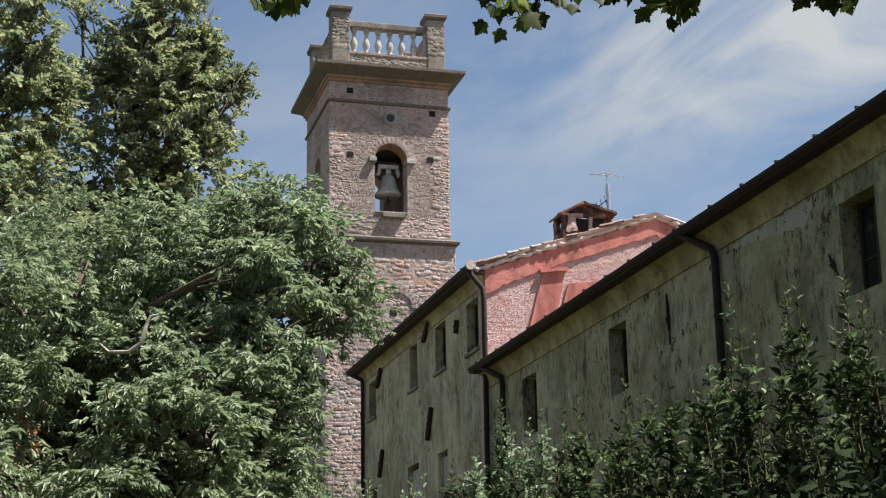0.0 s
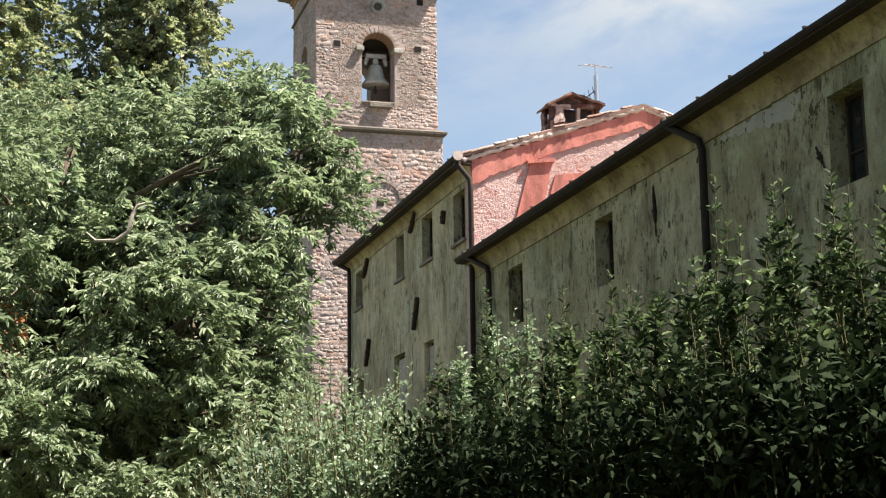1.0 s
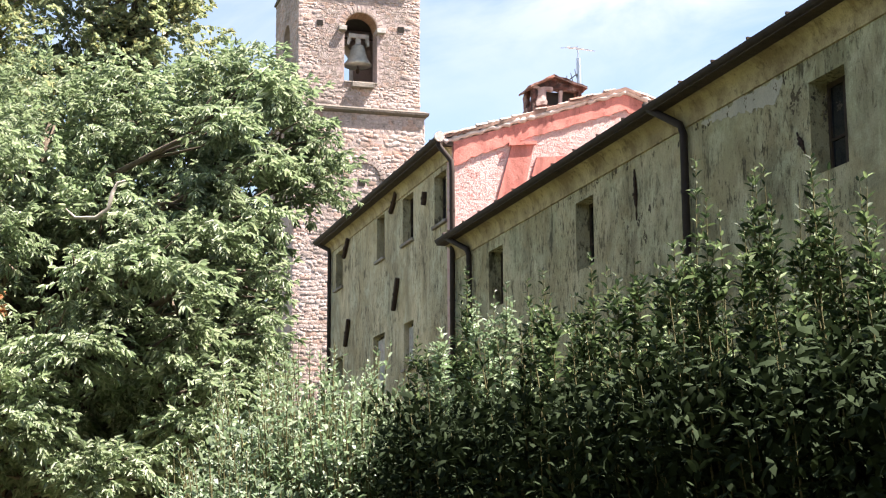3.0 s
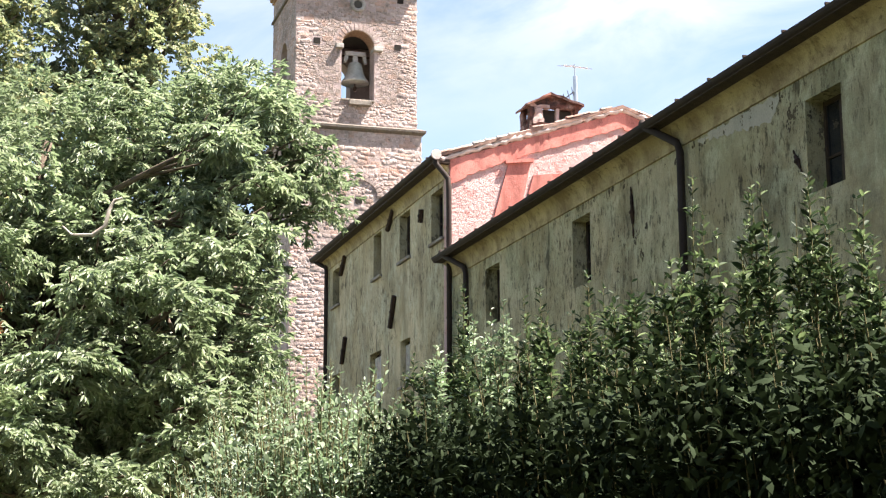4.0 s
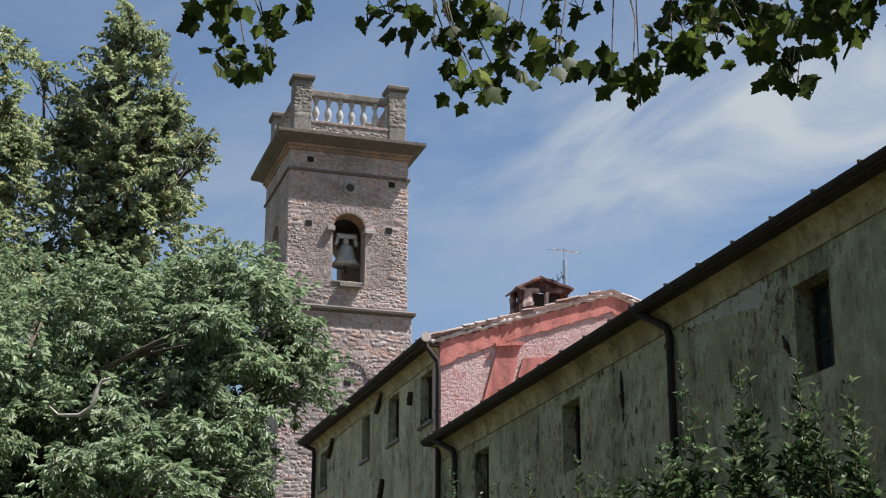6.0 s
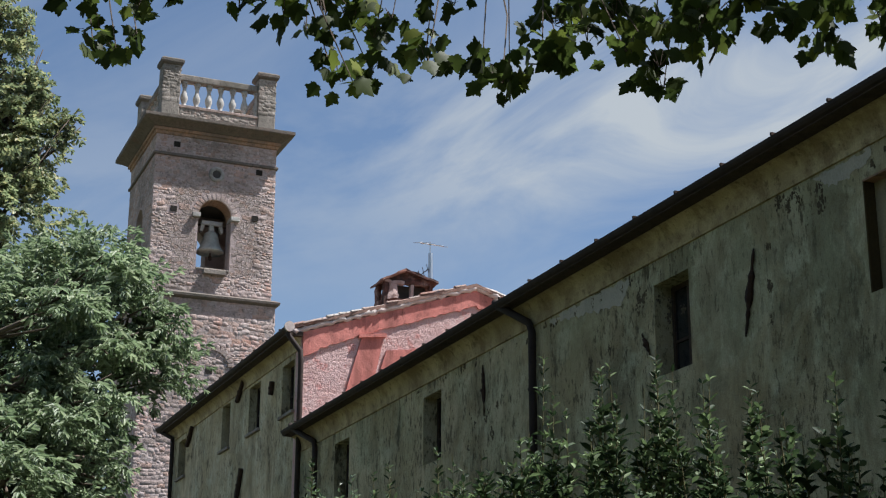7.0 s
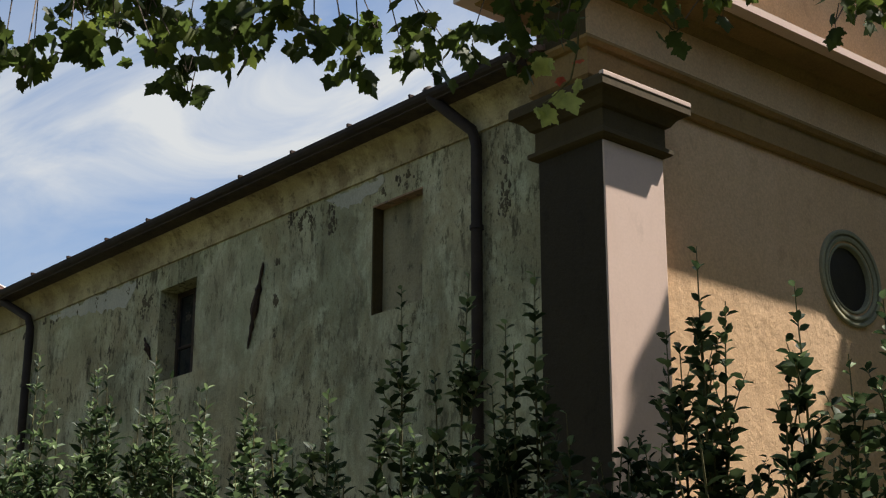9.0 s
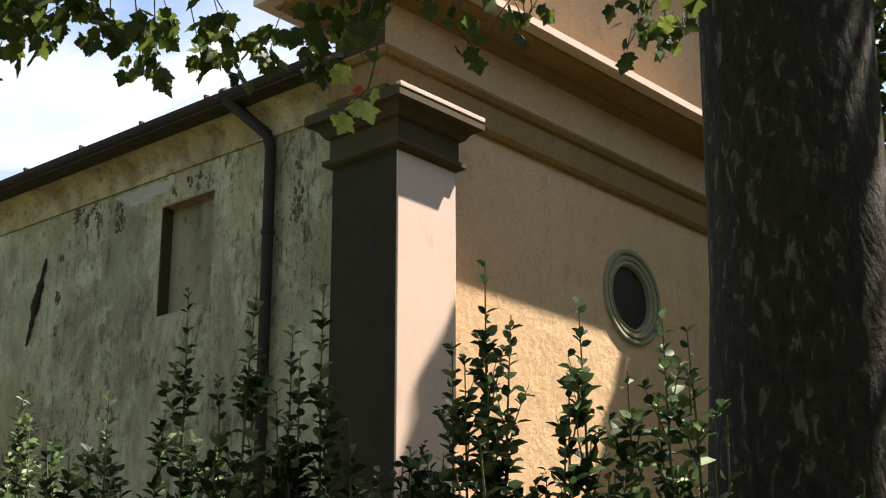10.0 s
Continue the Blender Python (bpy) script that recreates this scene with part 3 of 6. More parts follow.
def crumble(bm, y, z, sy, sz, n, r):
    """Pits and flakes where the plaster has crumbled, small ones round a few larger."""
    seeds = [(y + sy * r.normal(0, 1), z + sz * r.normal(0, 1)) for _ in range(max(3, n // 9))]
    for k in range(n):
        cy, cz = seeds[int(r.integers(len(seeds)))]
        cy, cz = cy + r.normal(0, 0.03), cz + r.normal(0, 0.035)
        size, turn, sides = abs(r.normal(0, 0.009)) + 0.004, r.uniform(0, 6), int(r.integers(5, 9))
        prism(bm, [(cy + size * r.uniform(0.4, 1.3) * math.cos(turn + 2 * math.pi * q / sides), cz + 1.7 * size * r.uniform(0.4, 1.3) * math.sin(turn + 2 * math.pi * q / sides)) for q in range(sides)], "x", 9.996 - 0.002 * r.random(), 10.01)


bm = bmesh.new()
flakes = np.random.default_rng(6)
for y, z, sy, sz, n in ((14.05, 7.44, 0.2, 0.045, 110), (13.45, 7.2, 0.015, 0.12, 50), (14.52, 6.55, 0.02, 0.25, 50), (17.5, 7.22, 0.1, 0.08, 80), (10.66, 6.72, 0.04, 0.2, 70),
                        (12.3, 7.43, 0.3, 0.03, 50), (19.2, 7.5, 1.2, 0.02, 90), (24.5, 7.55, 1.6, 0.02, 90), (17.0, 6.9, 0.7, 0.25, 60), (22.3, 6.6, 0.6, 0.35, 80)):
    crumble(bm, y, z, sy, sz, n, flakes)
tagged(part("fallen_plaster", bm, M_BARE, nave, "crumbled plaster with dark undercoat"), kind="stuff")

# facade: wall with an oculus
OX, OZ, ORAD = 13.905, 6.475, 0.37
YF, YP = 9.38, 9.18


def ring_wall(bm, cx, cz, r, x0, x1, z0, z1, ya, yb, n=40):
    """A wall across y with a round hole."""
    def rim(a):
        c, s = math.cos(a), math.sin(a)
        k = min((x1 - cx) / c if c > 1e-6 else 1e9, (x0 - cx) / c if c < -1e-6 else 1e9, (z1 - cz) / s if s > 1e-6 else 1e9, (z0 - cz) / s if s < -1e-6 else 1e9)
        return cx + c * k, cz + s * k
    angs = sorted({*[2 * math.pi * k / n for k in range(n)], *[math.atan2(z - cz, x - cx) % (2 * math.pi) for x in (x0, x1) for z in (z0, z1)]})
    loops = []
    for y in (ya, yb):
        loops.append([[bm.verts.new((cx + r * math.cos(a), y, cz + r * math.sin(a))) for a in angs], [bm.verts.new((rim(a)[0], y, rim(a)[1])) for a in angs]])
    m = len(angs)
    for k in range(m):
        j = (k + 1) % m
        (i0, o0), (i1, o1) = loops
        bm.faces.new((i0[k], i0[j], o0[j], o0[k]))
        bm.faces.new((i1[k], o1[k], o1[j], i1[j]))
        bm.faces.new((i0[k], i1[k], i1[j], i0[j]))
        bm.faces.new((o0[k], o0[j], o1[j], o1[k]))
    bmesh.ops.recalc_face_normals(bm, faces=bm.faces[:])
    return bm


part("facade_wall", ring_wall(bmesh.new(), OX, OZ, ORAD, 10.0, 17.85, -0.3, 8.02, YF, YF + 0.5), M_ORANGE, nave, "ochre-orange rough plaster front wall")
part("facade_attic", boxes((9.88, 17.95, YF - 0.03, YF + 0.65, 8.02, 11.4)), M_ORANGE, nave, "ochre-orange plaster attic")

# dark sheets paint the shade on the attic's and frieze's side
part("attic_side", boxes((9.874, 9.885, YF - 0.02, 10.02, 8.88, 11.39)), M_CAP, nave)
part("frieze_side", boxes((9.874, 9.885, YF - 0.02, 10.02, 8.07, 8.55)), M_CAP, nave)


def pilaster(x0, x1, y0, y1, mirror=False):
    p = part("pilaster", boxes((x0, x1, y0, y1, -0.3, 6.98), bev=0.012), M_PILASTER, nave, "smooth pale plaster corner pilaster")
    # thin dark sheet over the return, painted as dark as its shade
    part("side_return", boxes((x0 - 0.004, x0 + 0.02, y0 + 0.014, y1 - 0.01, -0.3, 6.98)), M_SIDE, p, "dark plaster return with its shade in the colour")
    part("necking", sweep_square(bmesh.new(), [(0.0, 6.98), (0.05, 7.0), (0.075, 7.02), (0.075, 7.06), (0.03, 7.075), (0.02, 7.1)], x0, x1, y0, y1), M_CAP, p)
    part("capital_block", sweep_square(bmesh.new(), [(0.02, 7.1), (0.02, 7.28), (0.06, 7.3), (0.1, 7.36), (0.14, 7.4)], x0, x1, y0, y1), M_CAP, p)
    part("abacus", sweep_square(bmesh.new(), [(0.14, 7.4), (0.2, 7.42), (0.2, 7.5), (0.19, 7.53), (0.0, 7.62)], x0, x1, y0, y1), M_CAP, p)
    # pale strip paints sunlight on the abacus's top edge
    part("lit_fillet", boxes((x0 - 0.195, x1 + 0.204, y0 - 0.206, y0 - 0.15, 7.50, 7.548), bev=0.006), M_PILASTER, p)
    return p


pilaster(9.88, 10.70, YP, 10.03)
pilaster(17.15, 17.97, YP, 10.03)


def facade_moulding(name, prof, mat, label=""):
    """Profile of (outset, z) drawn along the front and returned round the side."""
    return part(name, sweep_square(bmesh.new(), prof, 9.88, 17.97, YF - 0.03, 10.03), mat, nave, label)


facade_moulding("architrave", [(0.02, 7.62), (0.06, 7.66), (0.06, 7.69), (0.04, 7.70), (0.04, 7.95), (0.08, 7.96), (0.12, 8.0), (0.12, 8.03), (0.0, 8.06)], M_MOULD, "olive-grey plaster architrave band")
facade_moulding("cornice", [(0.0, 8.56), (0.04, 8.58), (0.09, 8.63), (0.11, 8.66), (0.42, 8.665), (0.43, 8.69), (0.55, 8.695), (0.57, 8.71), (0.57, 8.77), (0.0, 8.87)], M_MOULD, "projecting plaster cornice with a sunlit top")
# pale edge strip: the cornice's sunlit rim is put into the colour
facade_moulding("lit_fillet", [(0.55, 8.69), (0.578, 8.693), (0.578, 8.775), (0.5, 8.80)], M_PILASTER, "pale cornice edge, its sunlight in the colour")
# unseen overhang, added to shade the attic below it
facade_moulding("shading_cornice", [(0.0, 11.0), (0.08, 11.03), (0.2, 11.1), (0.46, 11.14), (0.5, 11.22), (0.5, 11.34), (0.0, 11.42)], M_MOULD)
oc = thing("oculus", "round window in a moulded grey-green plaster ring", "")
oc.parent = nave
bm = bmesh.new()
prof = [(0.35, 0.07), (0.36, -0.004), (0.375, -0.014), (0.39, -0.012), (0.395, 0.004), (0.415, 0.004), (0.42, -0.02), (0.45, -0.03), (0.462, -0.028), (0.468, -0.004), (0.49, -0.004), (0.495, -0.032), (0.525, -0.038), (0.54, -0.03), (0.548, 0.02)]
n = 64
rings = [[bm.verts.new((OX + r * math.cos(2 * math.pi * k / n), YF + d, OZ + r * math.sin(2 * math.pi * k / n))) for k in range(n)] for r, d in prof]
for a, b in zip(rings, rings[1:]):
    for k in range(n):
        bm.faces.new((a[k], b[k], b[(k + 1) % n], a[(k + 1) % n]))
part("frame", bm, plaster("oculus_plaster", (0.30, 0.285, 0.18), (0.24, 0.23, 0.15), (0.2, 0.18, 0.13), 0.3, 0.2), oc)
bm = bmesh.new()
vs = [bm.verts.new((OX + 0.37 * math.cos(2 * math.pi * k / n), YF + 0.045, OZ + 0.37 * math.sin(2 * math.pi * k / n))) for k in range(n)]
bm.faces.new(vs)
# the dark interior is put into the pane's colour
part("pane", bm, plain("interior_dark_glass", (0.022, 0.017, 0.012), 0.45, 0.0, 0.3), oc)

# ---- house behind, with the red gable ----
house = thing("row_house", "three-storey house with cream side wall and weathered red gable", "house")
YG = 32.69
HW = [(33.16, 34.10, 8.68, 9.85), (35.92, 36.90, 8.76, 9.92), (38.70, 39.52, 8.78, 9.94), (43.50, 44.38, 8.77, 9.84),
      (38.66, 39.84, 5.5, 6.82), (35.92, 36.80, 5.65, 6.78), (43.4, 44.3, 5.5, 6.75)]
part("side_wall", holed(bmesh.new(), YG + 0.4, 45.2, -0.3, 10.3, HW, "x", 10.0, 10.4), M_HOUSE, house, "stained cream plaster side wall")
for k, (y0, y1, z0, z1) in enumerate(HW):
    w = side_window(y0, y1, z0, z1, 0.2, house)
    if k in (4, 5):
        # pale panel added in place of the sky's reflection in these panes
        part("shutter", boxes((10.12, 10.16, y0 + 0.05, y1 - 0.05, z0 + 0.05, z1 - 0.1), bev=0.01), M_PALE, w, "pale grey-blue panel for the sky mirrored in the pane")
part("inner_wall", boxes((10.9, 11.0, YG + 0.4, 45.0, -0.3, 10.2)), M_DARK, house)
part("rear_side_wall", boxes((18.0, 18.4, YG + 0.4, 45.2, -0.3, 10.3)), M_HOUSE, house)
part("far_wall", boxes((10.4, 18.0, 44.8, 45.2, -0.3, 10.3)), M_HOUSE, house)
AX, AZ, EZ = 14.21, 11.80, 10.36


def rake(x):
    return EZ + (AZ - EZ) * (1 - abs(x - AX) / (AX - 10.0))


bm = bmesh.new()
prism(bm, [(10.0, -0.3), (18.42, -0.3), (18.42, EZ), (AX, AZ), (10.0, EZ)], "y", YG, YG + 0.4)
part("gable_wall", bm, M_PINK, house, "rough pink render gable, patches of red")
eave_cove(YG + 0.02, 45.2, 9.98, 10.24, 0.18, house)
part("eaves_board", boxes((9.62, 9.995, YG - 0.1, 45.4, 10.245, 10.33)), M_WOOD, house)
gutter(32.4, 45.5, 9.62, 10.38, house)
bm = bmesh.new()
prism(bm, [(9.66, EZ + 0.0), (AX, AZ + 0.06), (18.76, EZ + 0.0), (18.76, EZ + 0.07), (AX, AZ + 0.14), (9.66, EZ + 0.07)], "y", YG - 0.12, 45.5)
part("roof", bm, M_TILE_J, house, "pitched clay tile roof")
bm = bmesh.new()
tube(bm, [(9.62, 32.37, 10.38), (9.62, 32.42, 10.38)], 0.115, 16)
part("gutter_end", bm, M_BED, house, "pale round gutter end cap")
downpipe([(9.62, 32.2 + 0.35, 10.38), (9.64, 32.5, 10.2), (9.9, 32.42, 9.85), (9.91, 32.4, 9.6), (9.91, 32.4, 0.0)], house, 0.06)
downpipe([(9.62, 45.3, 10.38), (9.66, 45.2, 10.25), (9.9, 44.9, 10.05), (9.91, 44.86, 9.9), (9.91, 44.86, 0.0)], house, 0.06)
for y, z, dy, dz in ((37.6, 9.98, 0.55, 0.42), (37.4, 7.6, 0.4, 0.75), (42.9, 9.75, 0.5, 0.45), (42.7, 7.3, 0.4, 0.7), (37.6, 4.6, 0.4, 0.75), (34.8, 9.5, 0.1, 0.3)):
    wall_bar(y, z, -dy, dz, house)
# thrown rough-cast coat on the gable, lumpy
bm = bmesh.new()
cols = []
for i in range(260):
    x = 10.03 + 8.3 * i / 259
    top = rake(x) - 0.03
    col = []
    for k in range(130):
        z = 7.9 + (top - 7.9) * k / 129
        lump = 0.7 - abs(noise.noise((x * 10, z * 11, 2.0))) * 1.6 + 0.6 * noise.noise((x * 21, z * 23, 7.0))
        col.append(bm.verts.new((x, YG - 0.006 - 0.012 * max(0.0, lump), z)))
    cols.append(col)
for a, b in zip(cols, cols[1:]):
    for k in range(129):
        bm.faces.new((a[k], b[k], b[k + 1], a[k + 1]))
part("rough_cast", bm, M_PINK, house, "lumpy pale pink rough-cast coat", True)
# red limewash left on the gable, thin coats standing proud of the rough render
bm = bmesh.new()
N = 120
lo, hi = [], []
rng = np.random.default_rng(5)
for k in range(N + 1):
    x = 10.02 + (18.3 - 10.02) * k / N
    drop = 0.38 + 0.07 * noise.noise((x * 1.1, 3.1, 0)) + 0.06 * noise.noise((x * 8, 5.1, 0)) + 0.2 * max(0, 1 - (x - 10) / 1.2)
    lo.append((x, rake(x) - 0.02 - max(drop, 0.15)))
    hi.append((x, rake(x) - 0.02))
for k in range(N):
    prism(bm, [lo[k], lo[k + 1], hi[k + 1], hi[k]], "y", YG - 0.05, YG + 0.005)
bmesh.ops.remove_doubles(bm, verts=bm.verts[:], dist=0.0005)
part("limewash_band", bm, M_RED, house, "red limewash band under the roof edge")
part("limewash_patch", prism(bmesh.new(), [(11.05, 9.1), (11.65, 9.1), (11.93, 10.42), (11.4, 10.36)], "y", YG - 0.055, YG + 0.005), M_RED, house, "slanting red limewash strip")
part("limewash_patch", prism(bmesh.new(), [(11.82, 9.5), (12.9, 9.5), (12.9, 10.24), (12.0, 10.12)], "y", YG - 0.055, YG + 0.005), M_RED, house)
part("ledge", prism(bmesh.new(), [(11.32, 10.34), (11.98, 10.42), (11.98, 10.50), (11.32, 10.42)], "y", YG - 0.12, YG + 0.005), M_RED, house)
# mortar bed and tiles up the gable edge
for side in (-1, 1):
    bm = bmesh.new()
    path = [(AX + side * (4.45 - 4.45 * k / 60), YG - 0.05 + random.uniform(-0.02, 0.02), rake(AX + side * (4.45 - 4.45 * k / 60)) + 0.05 + random.uniform(-0.03, 0.03)) for k in range(61)]
    tube(bm, path, [random.uniform(0.05, 0.085) for _ in path], 7)
    part("verge_mortar", bm, M_BED, house, "whitish mortar bed", True)
for side in (-1, 1):
    run = 4.45
    k = 0
    L = math.hypot(run, (AZ - EZ) / 4.21 * run)
    ang = math.atan2(AZ - EZ, 4.21)
    for k in range(15):
        bm = bmesh.new()
        pts = [(0.10 * math.cos(a), 0.07 * math.sin(a)) for a in [math.pi * q / 5 for q in range(6)]]
        lo = [bm.verts.new((0, u, v + 0.02)) for u, v in pts]
        hi = [bm.verts.new((0.42, u * 0.8, v * 0.8)) for u, v in pts]
        for i in range(5):
            bm.faces.new((lo[i], lo[i + 1], hi[i + 1], hi[i]))
        bm.faces.new((lo[0], hi[0], hi[5], lo[5]))
        bm.faces.new(lo[::-1])
        bm.faces.new(hi)
        t = part("verge_tile", bm, M_TILE, house)
        d = k * 0.3
        t.matrix_world = Matrix.Translation((AX + side * (4.5 - d * math.cos(ang)), YG - 0.06 + random.uniform(-0.02, 0.02), EZ - 0.0 + (d * math.sin(ang)) + 0.06 + random.uniform(-0.025, 0.02))) @ Euler((0, 0, 0 if side < 0 else math.pi)).to_matrix().to_4x4() @ Euler((0, -ang + random.uniform(-0.05, 0.05), random.uniform(-0.12, 0.12))).to_matrix().to_4x4() @ Matrix.Scale(random.uniform(0.55, 0.85), 4)

# ---- chimney and aerial ----
ch = thing("chimney", "squat old chimney with open sides and a small tiled roof", "chimney")
def worn(bm, amount, cuts=4):
    """Breaks up edges and faces like crumbling render."""
    bmesh.ops.subdivide_edges(bm, edges=bm.edges[:], cuts=cuts, use_grid_fill=True)
    for v in bm.verts:
        v.co += Vector((noise.noise(v.co * 5), noise.noise(v.co * 5 + Vector((9, 0, 0))), noise.noise(v.co * 5 + Vector((0, 9, 0))))) * amount
        v.co += Vector((noise.noise(v.co * 17), noise.noise(v.co * 17 + Vector((9, 0, 0))), noise.noise(v.co * 17 + Vector((0, 9, 0))))) * amount * 0.5
    return bm


M_PALEPINK = plaster("bleached_pink_render", (0.60, 0.47, 0.43), (0.46, 0.34, 0.31), (0.18, 0.11, 0.09), 0.5, 0.8)
part("stack", worn(boxes((12.22, 13.46, 33.45, 34.15, 11.0, 11.62)), 0.04), M_SOOT, ch, "sooty red rendered stack")
part("pier", worn(boxes((12.23, 12.34, 33.46, 33.62, 11.6, 12.0)), 0.03), M_SOOT, ch)
part("pier", worn(boxes((12.33, 12.56, 33.45, 33.62, 11.6, 12.0)), 0.05), M_PALEPINK, ch, "pier with bleached pink render")
part("pier", worn(boxes((12.90, 12.97, 33.46, 33.56, 11.6, 11.99)), 0.02), M_PALEPINK, ch)
part("pier", worn(boxes((13.38, 13.46, 33.46, 33.60, 11.6, 12.06)), 0.02), M_SOOT, ch)
for x in (12.24, 13.34):
    part("pier", worn(boxes((x, x + 0.12, 33.99, 34.14, 11.6, 12.02)), 0.03), M_SOOT, ch)
part("lintel", worn(boxes((12.24, 12.72, 33.44, 33.60, 11.99, 12.06)), 0.04), M_PALEPINK, ch, "broken pale mortar slab")
part("lintel", worn(boxes((12.70, 13.48, 33.45, 33.62, 12.01, 12.10)), 0.03), M_SOOT, ch)
part("lintel", worn(boxes((12.24, 13.48, 33.98, 34.15, 12.0, 12.09)), 0.03), M_SOOT, ch)
# dark block behind the open sides, coloured as their shade
part("flue", boxes((12.52, 13.36, 33.72, 33.95, 11.58, 12.02)), M_DARK, ch)
bm = prism(bmesh.new(), [(12.14, 12.0), (12.74, 12.29), (12.74, 12.35), (12.14, 12.05)], "y", 33.34, 34.22)
part("cap_slope", worn(bm, 0.02, 5), M_TILE_J, ch, "worn red tile slope edged with lichen")
bm = prism(bmesh.new(), [(12.74, 12.29), (13.56, 12.06), (13.56, 12.11), (12.74, 12.35)], "y", 33.34, 34.22)
part("cap_slope", worn(bm, 0.03, 5), M_SOOT, ch, "soot-black tile slope")
part("cap_gable", worn(prism(bmesh.new(), [(12.26, 12.05), (13.42, 12.1), (12.74, 12.29)], "y", 33.48, 33.6), 0.02, 3), M_SOOT, ch)
ae = thing("tv_aerial", "thin metal television aerial on a mast by the chimney", "aerial")
part("mast", tube(bmesh.new(), [(13.56, 33.9, 11.3), (13.56, 33.9, 13.28)], 0.018, 8), M_ALU, ae)
part("sleeve", tube(bmesh.new(), [(13.57, 33.9, 12.2), (13.57, 33.9, 12.98)], 0.055, 10), M_ALU, ae)
part("boom", tube(bmesh.new(), [(13.2, 33.7, 13.16), (14.0, 34.1, 13.27)], 0.014, 6), M_ALU, ae)
for u in (0.08, 0.35, 0.62, 0.92):
    half = 0.26 - 0.1 * u
    x, y, z = 13.2 + 0.8 * u, 33.7 + 0.4 * u, 13.16 + 0.11 * u
    part("element", tube(bmesh.new(), [(x + half * 0.45, y - half, z - 0.06), (x - half * 0.45, y + half, z + 0.06)], 0.008, 5), M_ALU, ae)
part("reflector", tube(bmesh.new(), [(13.2, 33.85, 12.32), (13.56, 33.9, 12.62)], 0.012, 5), M_IRON, ae)
for u in (0.2, 0.5, 0.8):
    part("element", tube(bmesh.new(), [(13.2 + 0.36 * u - 0.06, 33.8, 12.32 + 0.3 * u + 0.1), (13.2 + 0.36 * u + 0.06, 33.95, 12.32 + 0.3 * u - 0.1)], 0.008, 5), M_IRON, ae)

# ---- bell tower ----
tower = thing("bell_tower", "square rubble-stone bell tower with cornice and balustrade", "tower")
TX0, TX1, TY0, TY1 = 10.30, 14.72, 52.0, 56.4


def arch_front(bm, u0, u1, z0, z1, a0, a1, zs, zsp, axis, w0, w1, n=14):
    """A wall with one round-headed opening."""
    c, r = (a0 + a1) / 2, (a1 - a0) / 2
    prism(bm, [(u0, z0), (a0, z0), (a0, z1), (u0, z1)], axis, w0, w1)
    prism(bm, [(a1, z0), (u1, z0), (u1, z1), (a1, z1)], axis, w0, w1)
    prism(bm, [(a0, z0), (a1, z0), (a1, zs), (a0, zs)], axis, w0, w1)
    for k in range(n):
        p, q = math.pi * (1 - k / n), math.pi * (1 - (k + 1) / n)
        x, x2 = c + r * math.cos(p), c + r * math.cos(q)
        prism(bm, [(x, zsp + r * math.sin(p)), (x2, zsp + r * math.sin(q)), (x2, z1), (x, z1)], axis, w0, w1)
    bmesh.ops.remove_doubles(bm, verts=bm.verts[:], dist=0.0005)
    return bm


T = 0.7
ARCH = (11.95, 13.15, 17.46, 19.45)
part("front_wall", arch_front(bmesh.new(), TX0, TX1, 16.3, 22.5, *ARCH, "y", TY0, TY0 + T), M_MORTAR, tower)
part("back_wall", arch_front(bmesh.new(), TX0, TX1, 16.3, 22.5, *ARCH, "y", TY1 - T, TY1), M_MORTAR, tower)
SA = (53.6, 54.8, 17.46, 19.45)
part("side_wall", arch_front(bmesh.new(), TY0 + T, TY1 - T, 16.3, 22.5, *SA, "x", TX0, TX0 + T), M_MORTAR, tower)
part("side_wall", arch_front(bmesh.new(), TY0 + T, TY1 - T, 16.3, 22.5, *SA, "x", TX1 - T, TX1), M_MORTAR, tower)
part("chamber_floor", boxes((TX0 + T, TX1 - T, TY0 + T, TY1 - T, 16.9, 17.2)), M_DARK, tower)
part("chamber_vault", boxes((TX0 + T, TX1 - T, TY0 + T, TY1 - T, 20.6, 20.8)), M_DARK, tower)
part("shaft", boxes((10.17, 14.85, 51.87, 56.53, -0.3, 16.3)), M_MORTAR, tower)
part("string_course", sweep_square(bmesh.new(), [(0.0, 16.28), (0.06, 16.30), (0.14, 16.36), (0.15, 16.44), (0.0, 16.52)], 10.17, 14.85, 51.87, 56.53), M_DARKSTONE, tower, "projecting stone string course")
part("upper_course", sweep_square(bmesh.new(), [(0.0, 21.48), (0.07, 21.50), (0.07, 21.58), (0.0, 21.62)], TX0, TX1, TY0, TY1), M_DARKSTONE, tower)
part("brick_course", sweep_square(bmesh.new(), [(0.0, 22.26), (0.05, 22.28), (0.06, 22.38), (0.12, 22.40), (0.13, 22.5), (0.0, 22.52)], TX0, TX1, TY0, TY1), M_BRICKCOURSE, tower, "ochre brick moulding")
part("cornice", sweep_square(bmesh.new(), [(0.05, 22.5), (0.16, 22.52), (0.24, 22.58), (0.36, 22.64), (0.52, 22.72), (0.54, 22.75), (0.54, 22.86), (0.3, 22.96), (0.0, 23.05)], TX0, TX1, TY0, TY1), M_DARKSTONE, tower, "dark weathered projecting cornice")
# parapet
part("parapet_base", sweep_square(bmesh.new(), [(0.0, 22.95), (0.0, 23.36), (0.03, 23.38), (0.03, 23.46), (0.0, 23.48)], 10.42, 14.58, 51.98, 56.4), M_RUBBLE, tower)
posts = [(10.38, 51.93), (13.95, 51.93), (10.38, 55.75), (13.95, 55.75)]
